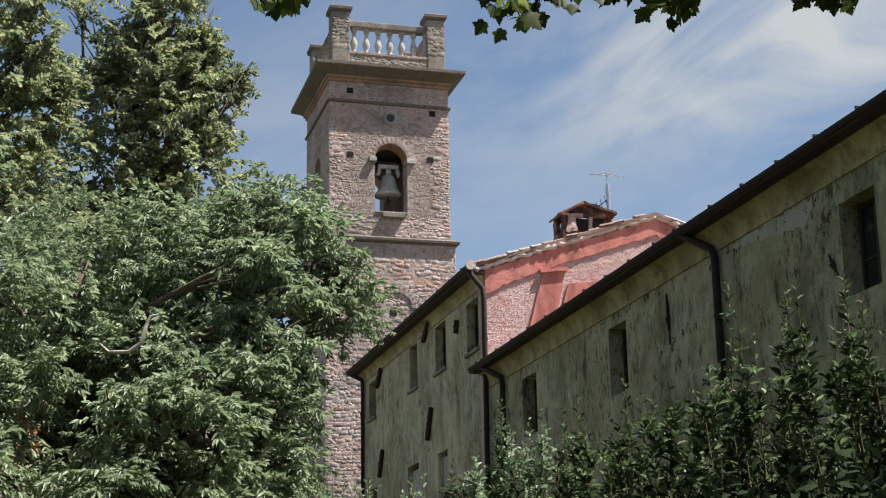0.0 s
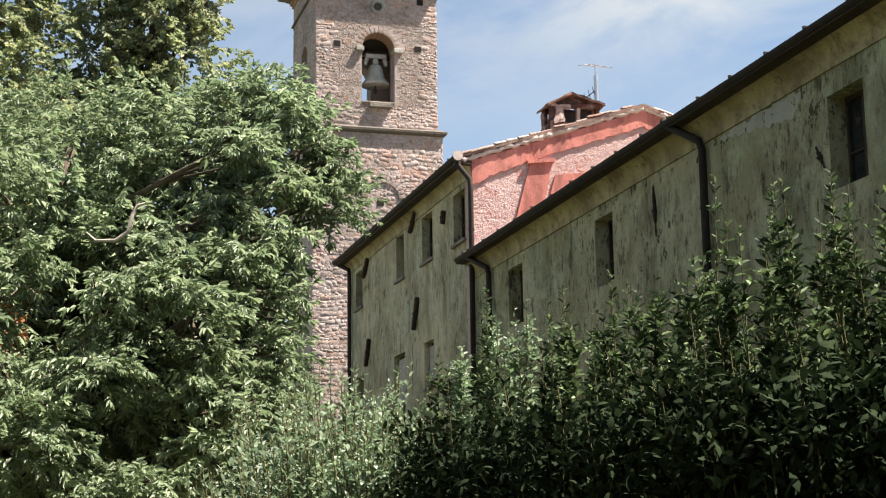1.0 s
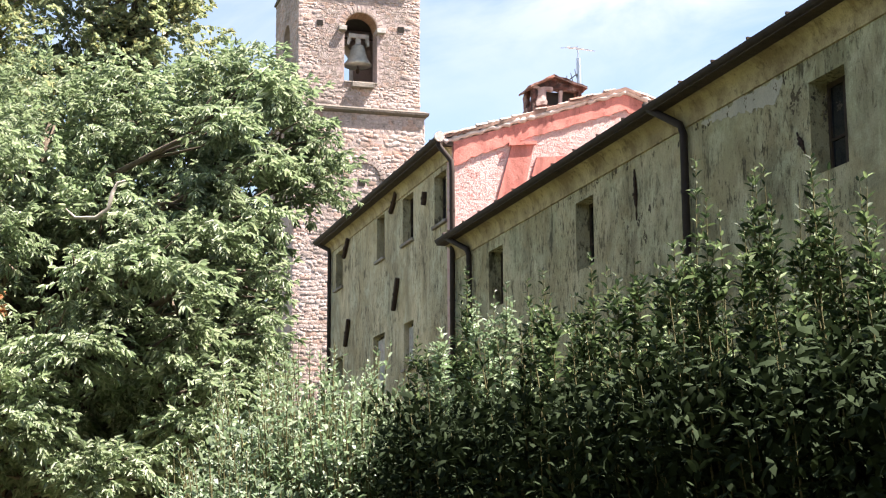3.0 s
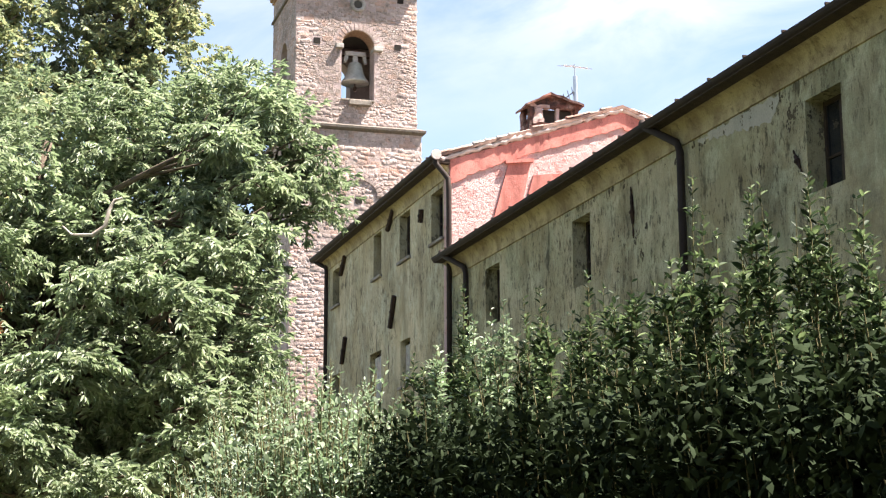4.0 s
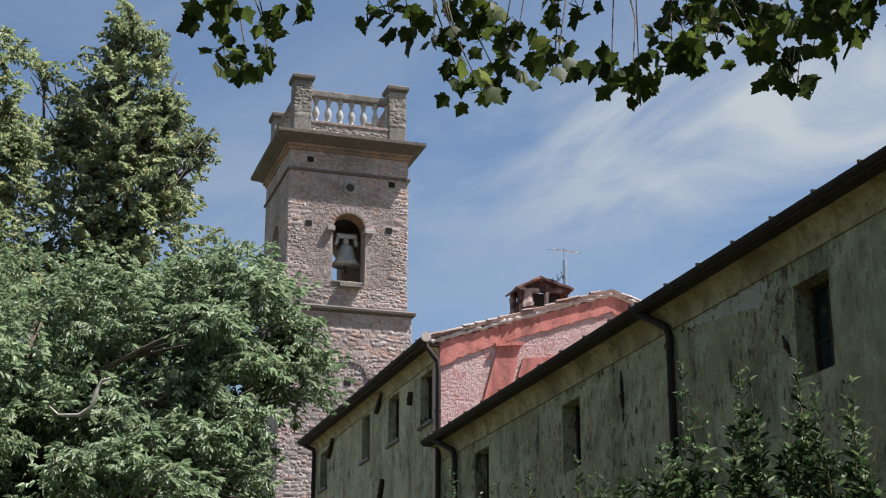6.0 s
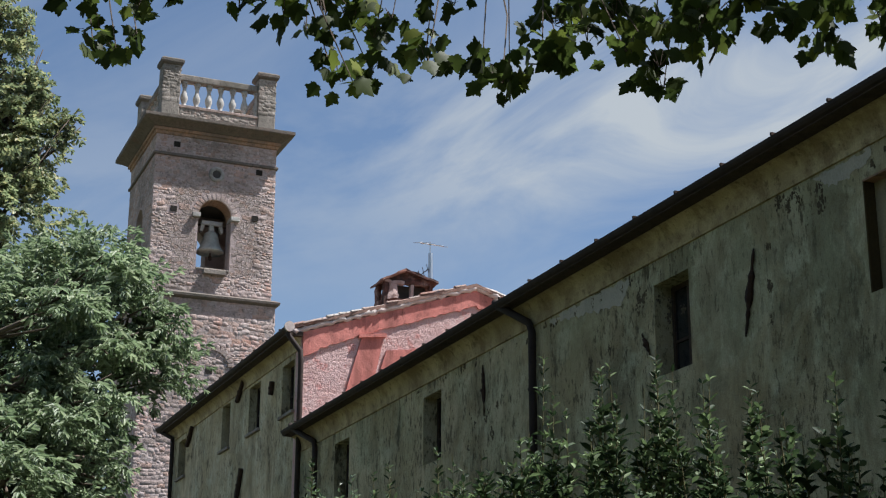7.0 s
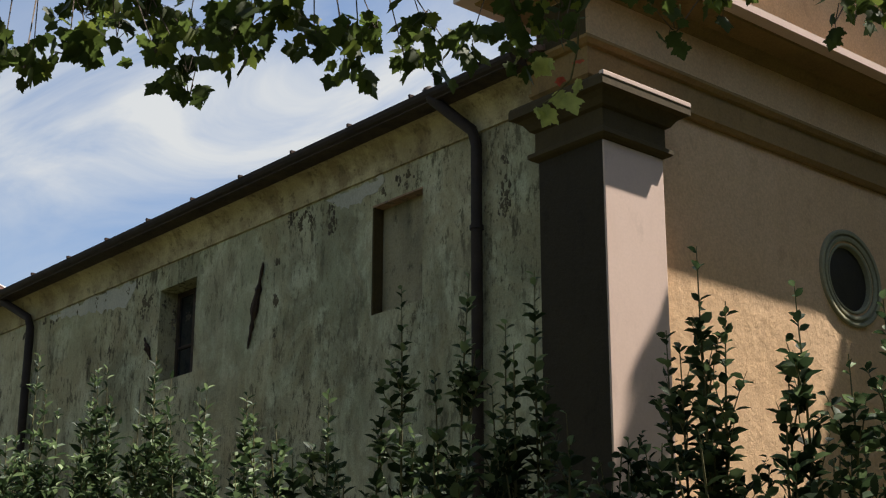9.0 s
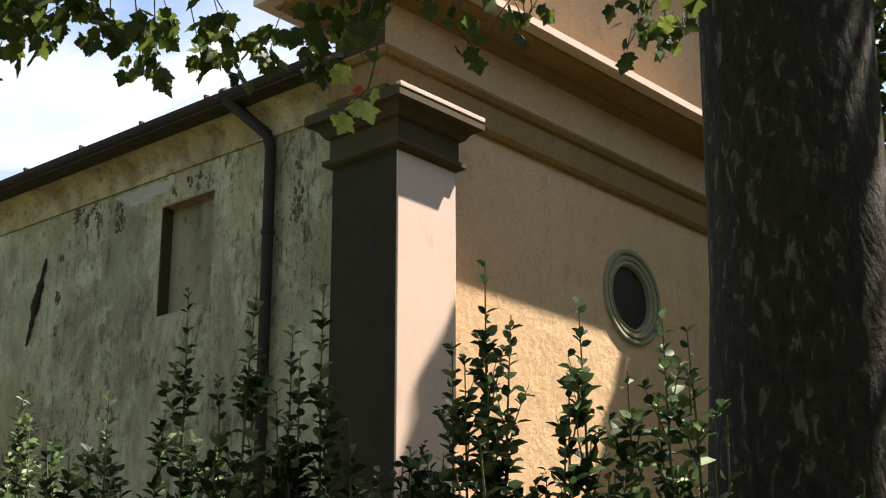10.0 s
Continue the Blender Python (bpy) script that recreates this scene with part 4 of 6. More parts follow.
for x, y in posts:
    p = part("post", boxes((x, x + 0.65, y, y + 0.65, 23.0, 24.98), bev=0.03), M_DRESSED, tower, "weathered stone corner post")
    part("cap", sweep_square(bmesh.new(), [(0.0, 24.95), (0.06, 25.0), (0.09, 25.06), (0.09, 25.16), (0.03, 25.22)], x, x + 0.65, y, y + 0.65), M_DARKSTONE, p)
for a in ((11.03, 13.95, 52.08, 52.42), (11.03, 13.95, 55.9, 56.24)):
    part("rail", boxes((a[0], a[1], a[2], a[3], 24.47, 24.73), bev=0.04), M_DRESSED, tower)
for a in ((10.53, 10.87, 52.58, 55.75), (14.1, 14.44, 52.58, 55.75)):
    part("rail", boxes((a[0], a[1], a[2], a[3], 24.47, 24.73), bev=0.04), M_DRESSED, tower)
BAL = [(0.12, 0.0), (0.12, 0.07), (0.07, 0.1), (0.09, 0.2), (0.135, 0.34), (0.13, 0.44), (0.08, 0.6), (0.062, 0.72), (0.075, 0.8), (0.1, 0.84), (0.1, 0.9), (0.12, 0.92), (0.12, 1.0)]
bal_me = None
spots = [(11.03 + 2.92 * (k + 0.5) / 6.5 + 0.0, y) for k in range(7) for y in (52.25, 56.07)][:14] + [(x, 52.58 + 3.17 * (k + 0.5) / 6) for k in range(6) for x in (10.7, 14.27)]
for x, y in spots:
    if bal_me is None:
        b = part("baluster", lathe(bmesh.new(), BAL, 0, 0, 0, 12), M_PALE, tower, "", True)
        bal_me = b.data
    else:
        b = new("baluster", bal_me)
        b.parent = tower
    b.location = (x, y, 23.47)
    b.rotation_euler = (random.uniform(-0.02, 0.02), random.uniform(-0.02, 0.02), random.uniform(0, 3))
# brick lining of the bell arch
for k in range(12):
    a = math.pi * (k + 0.5) / 12
    v = part("lining_brick", boxes((-0.075, 0.075, 0.02, T - 0.02, -0.02, 0.02), bev=0.006), M_BRICKCOURSE, tower)
    v.matrix_world = Matrix.Translation((12.55 + 0.59 * math.cos(a), TY0, 19.45 + 0.59 * math.sin(a))) @ Euler((0, math.pi / 2 - a, 0)).to_matrix().to_4x4()
# arch dressings, sill, round hole
for x0, x1 in ((11.72, 12.0), (13.1, 13.42)):
    part("impost", boxes((x0, x1, 51.84, 52.4, 19.30, 19.46), bev=0.015), M_PALE, tower)
part("sill", boxes((12.2, 13.0, 51.8, 52.3, 17.24, 17.42), bev=0.02), M_DRESSED, tower)
part("sill", boxes((11.95, 13.15, 51.95, 52.6, 17.42, 17.48), bev=0.01), M_DRESSED, tower)
bm = bmesh.new()
n = 24
prof = [(0.15, 0.12), (0.15, -0.05), (0.18, -0.075), (0.27, -0.07), (0.29, -0.03), (0.29, 0.1)]
rings = [[bm.verts.new((12.53 + r * math.cos(2 * math.pi * k / n), TY0 + d, 21.0 + r * math.sin(2 * math.pi * k / n))) for k in range(n)] for r, d in prof]
for a, b in zip(rings, rings[1:]):
    for k in range(n):
        bm.faces.new((a[k], b[k], b[(k + 1) % n], a[(k + 1) % n]))
part("oculus_ring", bm, M_PALE, tower, "pale stone ring round a small hole", True)
# flat dark disc for the hole, its shade in the colour
bm = bmesh.new()
bm.faces.new([bm.verts.new((12.53 + 0.155 * math.cos(2 * math.pi * k / n), TY0 - 0.035, 21.0 + 0.155 * math.sin(2 * math.pi * k / n))) for k in range(n)])
part("oculus_hole", bm, M_DARK, tower)
# dark blocks stand for the putlog holes, shade put into their colour
M_HOLE_SHADE = plain("hole_shade", (0.02, 0.017, 0.014), 0.95)
HOLES = [(11.06, 19.53), (14.01, 19.53), (11.64, 13.44), (12.57, 13.79), (11.05, 21.95), (14.1, 21.3)]
for x, z in HOLES:
    y = TY0 if z > 16.4 else 51.87
    part("putlog_hole", boxes((x - 0.115, x + 0.115, y - 0.024, y + 0.05, z - 0.105, z + 0.1)), M_HOLE_SHADE, tower)
# blind arch of voussoirs on the shaft
for k in range(13):
    a = math.pi * (k + 0.5) / 13
    bm = boxes((-0.06, 0.06, -0.05, 0.03, -0.11, 0.11), bev=0.012)
    v = part("voussoir", bm, M_RUBBLE, tower)
    v.matrix_world = Matrix.Translation((12.68 + 0.66 * math.cos(a), 51.87, 13.95 + 0.66 * math.sin(a))) @ Euler((0, math.pi / 2 - a, 0)).to_matrix().to_4x4()
for k in range(14):
    a = math.pi * (k + 0.5) / 14
    bm = boxes((-0.055, 0.055, -0.012, 0.06, -0.11, 0.11), bev=0.006)
    v = part("voussoir", bm, M_RUBBLE, tower)
    v.matrix_world = Matrix.Translation((12.55 + 0.71 * math.cos(a), TY0, 19.45 + 0.71 * math.sin(a))) @ Euler((0, math.pi / 2 - a, 0)).to_matrix().to_4x4()

# bell
bell = thing("church_bell", "grey-green bronze bell hung from a pale headstock", "bell", at=(12.62, 52.75, 18.0))
part("bell_body", lathe(bmesh.new(), [(0.50, 0.28), (0.51, 0.31), (0.47, 0.38), (0.40, 0.46), (0.34, 0.58), (0.29, 0.75), (0.26, 0.92), (0.22, 1.02), (0.12, 1.08), (0.05, 1.09)], 0, 0, 0, 28), M_BRONZE, bell, "", True)
part("headstock", prism(prism(boxes((-0.38, 0.38, -0.12, 0.12, 1.3, 1.46), (-0.09, 0.09, -0.08, 0.08, 1.06, 1.302), bev=0.02), [(-0.38, 1.4), (-0.25, 1.3), (-0.34, 1.04), (-0.42, 1.06)], "y", -0.07, 0.07), [(0.38, 1.4), (0.25, 1.3), (0.34, 1.04), (0.42, 1.06)], "y", -0.07, 0.07), M_HEAD, bell, "pale arched headstock")
part("axle", tube(bmesh.new(), [(-0.95, 0, 1.3), (0.95, 0, 1.3)], 0.04, 8), M_IRON, bell)
part("clapper", lathe(bmesh.new(), [(0.02, 0.6), (0.025, 0.2), (0.07, 0.14), (0.07, 0.06), (0.02, 0.0)][::-1], 0, 0, 0.0, 10), M_IRON, bell)

# ---- trees and shrubs ----
def around(yaw, dist, z):
    return np.array((dist * math.sin(radians(yaw)), dist * math.cos(radians(yaw)), z))


def unit(n, rng):
    v = rng.normal(0, 1, (n, 3))
    return v / np.linalg.norm(v, axis=1)[:, None]


def lobed_points(lobes, per_m2, rng, inner=0.25, clump=1.5, gap=-0.12):
    """Points and outward ways on the uneven skins of overlapping lobes (centre, radii), with gaps."""
    P, D = [], []
    for c, r in lobes:
        c, r = np.array(c, float), np.array(r, float)
        area = 4 * math.pi * (r[0] * r[1] + r[0] * r[2] + r[1] * r[2]) / 3
        n = int(area * per_m2)
        d = unit(n, rng)
        k = np.where(rng.random(n) < inner, rng.uniform(0.35, 0.85, n), rng.uniform(0.85, 1.1, n))
        for i in range(n):
            bump_ = noise.noise(Vector(c + d[i] * r) * clump)
            p = c + d[i] * r * k[i] * (1.0 + 0.28 * bump_)
            if noise.noise(Vector(p) * clump * 1.3 + Vector((7, 3, 1))) > gap:
                P.append(p)
                D.append(d[i])
    return np.array(P), np.array(D)


def crown(name, parent, lobes, per_m2, tuft, material, seed, label, lift=0.25, scale=(0.7, 1.25), wild=0.5, inner=0.25, clump=1.5, gap=-0.12):
    rng = np.random.default_rng(seed)
    P, D = lobed_points(lobes, per_m2, rng, inner, clump, gap)
    D = D + rng.normal(0, wild, D.shape) + np.array((0, 0, lift))
    v, f = spread(*tuft, frames_along(D, rng, rng.uniform(*scale, len(P))), P)
    return tagged(fast_mesh(name, v, f, material, parent, label), kind="stuff")


def limbs(bm, base, top, radius, lobes, rng, forks=3):
    """A tapered trunk with limbs that bend into each lobe and forked twigs beyond them."""
    base, top = Vector(base), Vector(top)
    path, rad = [], []
    for k in range(9):
        u = k / 8
        path.append(base.lerp(top, u) + Vector((noise.noise((u * 3, base.x, 1)), noise.noise((u * 3, base.y, 5)), 0)) * 0.25 * u)
        rad.append(radius * (1.25 - 0.25 * min(1, u * 6)) * (1 - 0.75 * u))
    tube(bm, path, rad, 10)
    for c, r in lobes:
        c = Vector(c)
        u = min(0.9, max(0.2, (c.z - base.z) / (top.z - base.z) * 0.75))
        s = path[int(u * 8)]
        m = s.lerp(c, 0.5) + Vector((0, 0, 0.12 * (c - s).length)) + Vector(rng.normal(0, 0.12, 3))
        r0 = max(0.03, radius * 0.4 * (1 - u * 0.6))
        pts = [s, s.lerp(m, 0.5) + Vector(rng.normal(0, 0.08, 3)), m, m.lerp(c, 0.5) + Vector(rng.normal(0, 0.1, 3)), c]
        tube(bm, pts, [r0, r0 * 0.8, r0 * 0.6, r0 * 0.45, r0 * 0.25], 7)
        for _ in range(forks):
            e = c + Vector(unit(1, rng)[0]) * Vector(r).length * 0.5
            q = m.lerp(c, rng.uniform(0.2, 0.9))
            tube(bm, [q, q.lerp(e, 0.5) + Vector(rng.normal(0, 0.08, 3)), e], [r0 * 0.35, r0 * 0.22, 0.008], 5)
    return bm


rng = np.random.default_rng(11)


def leafy_twig(length, pairs, leaf, width, rng, droop=0.35):
    """A twig along x with leaves in two ranks, hanging a little, and a tuft at its end."""
    tv, tf = leaf_template(leaf, width, 0.15, droop)
    dirs, locs, size = [], [], []
    for k in range(pairs):
        u = (k + 0.6) / pairs
        for side in (-1, 1):
            dirs.append((math.cos(0.9) + rng.normal(0, 0.15), side * math.sin(0.9), rng.uniform(-0.35, 0.25)))
            locs.append((u * length, 0, -0.18 * length * u * u))
            size.append(rng.uniform(0.75, 1.15))
    for k in range(4):
        a = k * 1.57 + rng.uniform(0, 1)
        dirs.append((1.0, 0.7 * math.cos(a), 0.7 * math.sin(a) - 0.2))
        locs.append((length, 0, -0.18 * length))
        size.append(rng.uniform(0.7, 1.0))
    v, f = spread(tv, tf, frames_along(np.array(dirs), rng, np.array(size)), np.array(locs))
    bar = np.array([(0, 0.004, 0), (0, -0.004, 0), (length, 0, -0.18 * length)])
    return np.concatenate([v, bar]), np.concatenate([f, [[len(v), len(v) + 1, len(v) + 2]]])


def twig_crown(name, parent, lobes, per_m2, twig, material, seed, label, scale=(0.7, 1.2), inner=0.3, gap=-0.12, clump=1.5, flat=0.25):
    """A crown in layers: twigs reach outwards and hang, their leaves lying flat to the light."""
    rng = np.random.default_rng(seed)
    P, D = lobed_points(lobes, per_m2, rng, inner, clump, gap)
    D = D * np.array((1, 1, 0.45)) + rng.normal(0, 0.3, D.shape) + np.array((0, 0, 0.05))
    d = D / np.linalg.norm(D, axis=1)[:, None]
    up = np.tile((0.0, 0.0, 1.0), (len(d), 1)) + rng.normal(0, flat, d.shape)
    sd = np.cross(up, d)
    sd /= np.linalg.norm(sd, axis=1)[:, None]
    k = rng.uniform(*scale, len(P))
    R = np.stack([d, sd, np.cross(d, sd)], 2) * k[:, None, None]
    v, f = spread(*twig, R, P - d * (k * 0.3)[:, None])
    return tagged(fast_mesh(name, v, f, material, parent, label), kind="stuff")


CH_TWIG = leafy_twig(0.40, 7, 0.115, 0.033, rng, 0.4)
BK_TWIG = leafy_twig(0.34, 6, 0.10, 0.045, rng, 0.25)

# chestnut with long drooping leaf tufts
CH_TOP = [((0.6, 21.0, 6.6), (1.5, 1.5, 1.3)), ((2.2, 20.6, 7.0), (1.1, 1.1, 0.95)), ((3.3, 20.4, 6.85), (0.75, 0.9, 0.6)), ((4.2, 20.3, 6.4), (0.62, 0.7, 0.42)),
          ((3.0, 20.6, 5.8), (0.75, 0.9, 0.55)), ((1.6, 20.0, 5.6), (1.0, 1.0, 0.6)), ((-0.4, 20.4, 5.2), (1.2, 1.1, 0.9)), ((3.0, 21.2, 4.6), (0.9, 0.9, 0.8)),
          ((3.25, 20.4, 7.65), (0.7, 0.8, 0.55)), ((3.85, 20.2, 7.35), (0.5, 0.6, 0.45)), ((3.05, 20.8, 5.1), (0.65, 0.8, 0.7)), ((3.2, 20.9, 4.0), (0.65, 0.8, 0.7)),
          ((3.25, 19.9, 5.3), (0.4, 0.45, 0.35)), ((3.35, 19.8, 4.5), (0.42, 0.45, 0.4)), ((3.4, 19.7, 3.6), (0.45, 0.45, 0.45))]
CH_FRONT = [((2.9, 19.6, 4.9), (0.4, 0.4, 0.3)), ((0.3, 18.5, 3.3), (0.7, 0.5, 0.4)), ((-0.5, 18.3, 4.4), (0.7, 0.5, 0.45)), ((1.5, 18.4, 3.4), (0.6, 0.5, 0.4)),
            ((0.5, 18.2, 2.5), (0.7, 0.5, 0.4)), ((2.3, 18.8, 4.6), (0.55, 0.45, 0.4)), ((-0.2, 18.6, 6.0), (0.7, 0.5, 0.5)), ((2.2, 18.6, 2.9), (0.6, 0.5, 0.4)),
            ((2.0, 20.6, 3.9), (1.2, 1.0, 0.8)), ((0.4, 19.6, 3.7), (1.2, 0.9, 0.6)), ((3.0, 20.9, 3.3), (0.7, 0.8, 0.8)), ((1.4, 19.0, 2.6), (1.2, 0.8, 0.55)),
            ((3.35, 20.6, 5.5), (0.5, 0.6, 0.75)), ((3.15, 20.6, 4.6), (0.55, 0.6, 0.7)), ((0.3, 17.2, 2.9), (0.7, 0.5, 0.45))]
CH_SKIRT = [((1.3, 17.3, 2.3), (0.7, 0.5, 0.4)), ((-0.4, 17.3, 3.8), (0.6, 0.5, 0.4)), ((1.0, 17.4, 3.7), (0.55, 0.45, 0.35)), ((2.0, 18.5, 5.2), (0.5, 0.4, 0.35)),
            ((2.7, 18.8, 3.9), (0.5, 0.4, 0.4)), ((1.2, 18.4, 4.3), (0.5, 0.4, 0.35)), ((2.6, 18.9, 5.9), (0.5, 0.4, 0.3)), ((0.2, 18.2, 5.0), (0.5, 0.4, 0.35)),
            ((-0.8, 19.2, 2.4), (1.0, 0.9, 0.8)), ((-2.2, 21.0, 5.0), (1.6, 1.4, 1.8)), ((2.6, 20.2, 2.2), (0.9, 0.8, 0.7)), ((-2.0, 20.0, 8.0), (1.5, 1.5, 1.3))]
CH_EDGE = [((4.05, 19.9, 6.8), (0.42, 0.42, 0.28)), ((3.5, 19.3, 4.9), (0.42, 0.4, 0.26)), ((3.3, 19.0, 4.15), (0.42, 0.4, 0.26)), ((3.2, 18.9, 5.6), (0.45, 0.4, 0.26)), ((3.5, 19.2, 6.3), (0.45, 0.4, 0.26)), ((2.8, 18.6, 6.7), (0.5, 0.4, 0.28)),
           ((2.7, 18.5, 5.2), (0.45, 0.4, 0.25)), ((2.3, 18.2, 4.0), (0.45, 0.4, 0.25)), ((3.1, 18.8, 3.4), (0.4, 0.4, 0.25)), ((3.4, 19.4, 7.3), (0.45, 0.4, 0.28))]
CH_TIERS = [((1.21, 17.6, 4.6), (0.45, 0.38, 0.26)), ((1.83, 17.6, 4.76), (0.45, 0.38, 0.26)), ((2.28, 17.6, 4.46), (0.42, 0.38, 0.26)), ((2.56, 17.6, 3.31), (0.42, 0.38, 0.26)), ((2.05, 17.6, 3.55), (0.42, 0.38, 0.26)), ((2.26, 17.6, 2.8), (0.4, 0.38, 0.26))]
CH_LOBES = CH_TOP + CH_FRONT + CH_SKIRT + CH_EDGE + CH_TIERS
ch_tree = thing("chestnut_tree", "broad chestnut tree with long drooping serrated leaves", "tree", at=(0, 0, 0))
part("trunk", limbs(bmesh.new(), (0.2, 22.0, -0.1), (0.8, 21.4, 7.2), 0.32, CH_LOBES, rng, 4), M_BARK, ch_tree, "", True)
twig_crown("crown", ch_tree, CH_LOBES, 36, CH_TWIG, L_CHESTNUT, 21, "sunlit grey-green drooping leaf sprays", (0.7, 1.25), 0.35, -0.15)
part("dead_branch", tube(bmesh.new(), [(0.95, 18.9, 5.50), (1.05, 18.7, 5.36), (1.28, 18.6, 5.35), (1.42, 18.55, 5.46), (1.46, 18.55, 5.66), (1.52, 18.55, 5.78), (1.6, 18.5, 5.80)], [0.008, 0.016, 0.026, 0.027, 0.024, 0.018, 0.009], 8), M_DEADWOOD, ch_tree, "bleached bare branch", True)
crown("dry_sprays", ch_tree, [((0.02, 19.2, 4.25), (0.22, 0.2, 0.3))], 70, rosette(7, 0.13, 0.05, rng), L_DRY, 9, "rust-red withered leaves", 0.1)

# taller tree behind
BK_LOBES = [((1.9, 26.0, 12.4), (0.85, 0.9, 1.0)), ((2.3, 25.8, 11.0), (1.05, 1.0, 0.9)), ((1.3, 26.2, 11.4), (0.8, 0.9, 0.9)), ((2.7, 26.0, 10.0), (1.1, 1.0, 0.9)),
            ((1.3, 26.0, 9.9), (1.0, 1.0, 0.9)), ((2.2, 26.0, 8.9), (1.6, 1.2, 1.0)), ((3.4, 26.2, 8.6), (0.9, 1.0, 0.8)), ((0.4, 26.2, 9.0), (1.2, 1.1, 1.2)), ((2.1, 26, 13.6), (0.35, 0.4, 0.6)),
            ((3.0, 25.9, 12.3), (0.35, 0.35, 0.35)), ((3.55, 25.9, 11.7), (0.28, 0.28, 0.34)), ((0.75, 26.0, 12.9), (0.3, 0.3, 0.3)), ((1.0, 27.0, 6.5), (2.6, 1.5, 2.0)), ((3.6, 27.0, 6.6), (1.0, 1.2, 1.2)), ((2.6, 27, 3.6), (2.2, 1.3, 2.0))]
BK_LOBES += [((1.75, 26.0, 12.9), (0.5, 0.6, 0.6)), ((2.6, 26.0, 12.8), (0.45, 0.5, 0.6)), ((2.95, 26.0, 11.9), (0.5, 0.6, 0.6)), ((2.4, 26.0, 11.8), (0.6, 0.7, 0.6)), ((1.55, 26.0, 11.8), (0.6, 0.7, 0.6)), ((3.1, 26.0, 11.1), (0.55, 0.6, 0.6)), ((2.15, 26.0, 14.0), (0.16, 0.16, 0.5))] + [((2.63, 26.0, 13.44), (0.4, 0.4, 0.42)), ((2.21, 26.0, 13.71), (0.4, 0.4, 0.42)), ((2.91, 26.0, 12.82), (0.4, 0.4, 0.42))]
bk = thing("tall_tree", "tall dark-leaved tree with ragged top", "tree")
part("trunk", limbs(bmesh.new(), (2.0, 26.4, -0.1), (2.1, 26.0, 13.4), 0.26, BK_LOBES, rng, 4), M_BARK, bk, "", True)
twig_crown("crown", bk, BK_LOBES, 30, BK_TWIG, L_BACK, 31, "dense blue-green small leaves with yellowing patches", (0.7, 1.3), 0.4, -0.12, 1.4, 0.5)
LF_LOBES = [((-0.9, 24.0, 11.6), (1.0, 1.0, 1.3)), ((-0.1, 24.2, 10.4), (0.8, 0.9, 0.9)), ((-1.4, 24.0, 9.6), (1.4, 1.2, 1.4)), ((0.1, 24.0, 8.6), (0.9, 1.0, 0.9)), ((-2.6, 24.0, 10.5), (1.5, 1.2, 1.6)), ((-1.8, 24.4, 7.0), (2.4, 1.3, 1.8)),
            ((-0.05, 24.0, 12.1), (0.55, 0.6, 0.6)), ((0.1, 24.0, 11.3), (0.55, 0.6, 0.6)), ((0.1, 24.0, 10.2), (0.6, 0.6, 0.6)), ((0.45, 24.4, 10.7), (0.4, 0.5, 0.45))]
lf = thing("leafy_tree", "light-green leafy tree beside the chestnut", "tree")
part("trunk", limbs(bmesh.new(), (-1.4, 24.6, -0.1), (-1.2, 24.2, 11.4), 0.24, LF_LOBES, rng, 3), M_BARK, lf, "", True)
twig_crown("crown", lf, LF_LOBES, 24, BK_TWIG, L_BACK, 33, "mid-green small leaves", (0.8, 1.4), 0.4, -0.12, 1.4, 0.4)


def shoot(top, base, n, size, rng, tv, tf, stems, verts, faces, off, tilt=0.5, thick=0.008, sway=0.02):
    """One upright stem with leaves set spirally, smaller towards the tip."""
    base, top = Vector(base), Vector(top)
    L = (top - base).length
    bend = Vector(rng.normal(0, sway * L, 3))
    pts = [base, base.lerp(top, 0.35) + bend, base.lerp(top, 0.7) + bend * 0.7, top]
    tube(stems, pts, [thick, thick * 0.8, thick * 0.55, thick * 0.25], 5)
    us = np.sort(rng.uniform(0.12, 1.0, n))
    q = [np.array(p) for p in pts]
    P = np.array([q[0] * (1 - u) ** 3 + 3 * q[1] * u * (1 - u) ** 2 + 3 * q[2] * u * u * (1 - u) + q[3] * u ** 3 for u in us])
    a = np.arange(n) * 2.4 + rng.uniform(0, 6)
    D = np.stack([np.cos(a), np.sin(a), rng.uniform(-0.1, 0.9, n) + us * tilt], 1)
    s = size * (1.2 - 0.65 * us ** 2) * rng.uniform(0.7, 1.2, n)
    v, f = spread(tv, tf, frames_along(D, rng, s), P)
    verts.append(v)
    faces.append(f + off)
    return off + len(v)


def leader(x, y, z, low, size, rng, leaf, stems, V, F, off, full=1.0):
    """A leading shoot with short side twigs that stand out lower down and leave the tip slender."""
    L = z - low
    bx, by = x + rng.normal(0, 0.02), y + rng.normal(0, 0.02)
    off = shoot((x, y, z), (bx, by, low), int(46 * L), size, rng, *leaf, stems, V, F, off, 0.5, 0.006, 0.012)
    for k in range(int(13 * L * full)):
        u = rng.uniform(0.0, 0.72)
        a, r = rng.uniform(0, 2 * math.pi), rng.uniform(0.05, 0.14) * (1.25 - u)
        b = (bx + (x - bx) * u, by + (y - by) * u, low + L * u)
        e = (b[0] + r * math.cos(a), b[1] + r * math.sin(a), b[2] + rng.uniform(0.08, 0.2))
        off = shoot(e, b, 8, size * 0.9, rng, *leaf, stems, V, F, off, 0.4, 0.003)
    return off


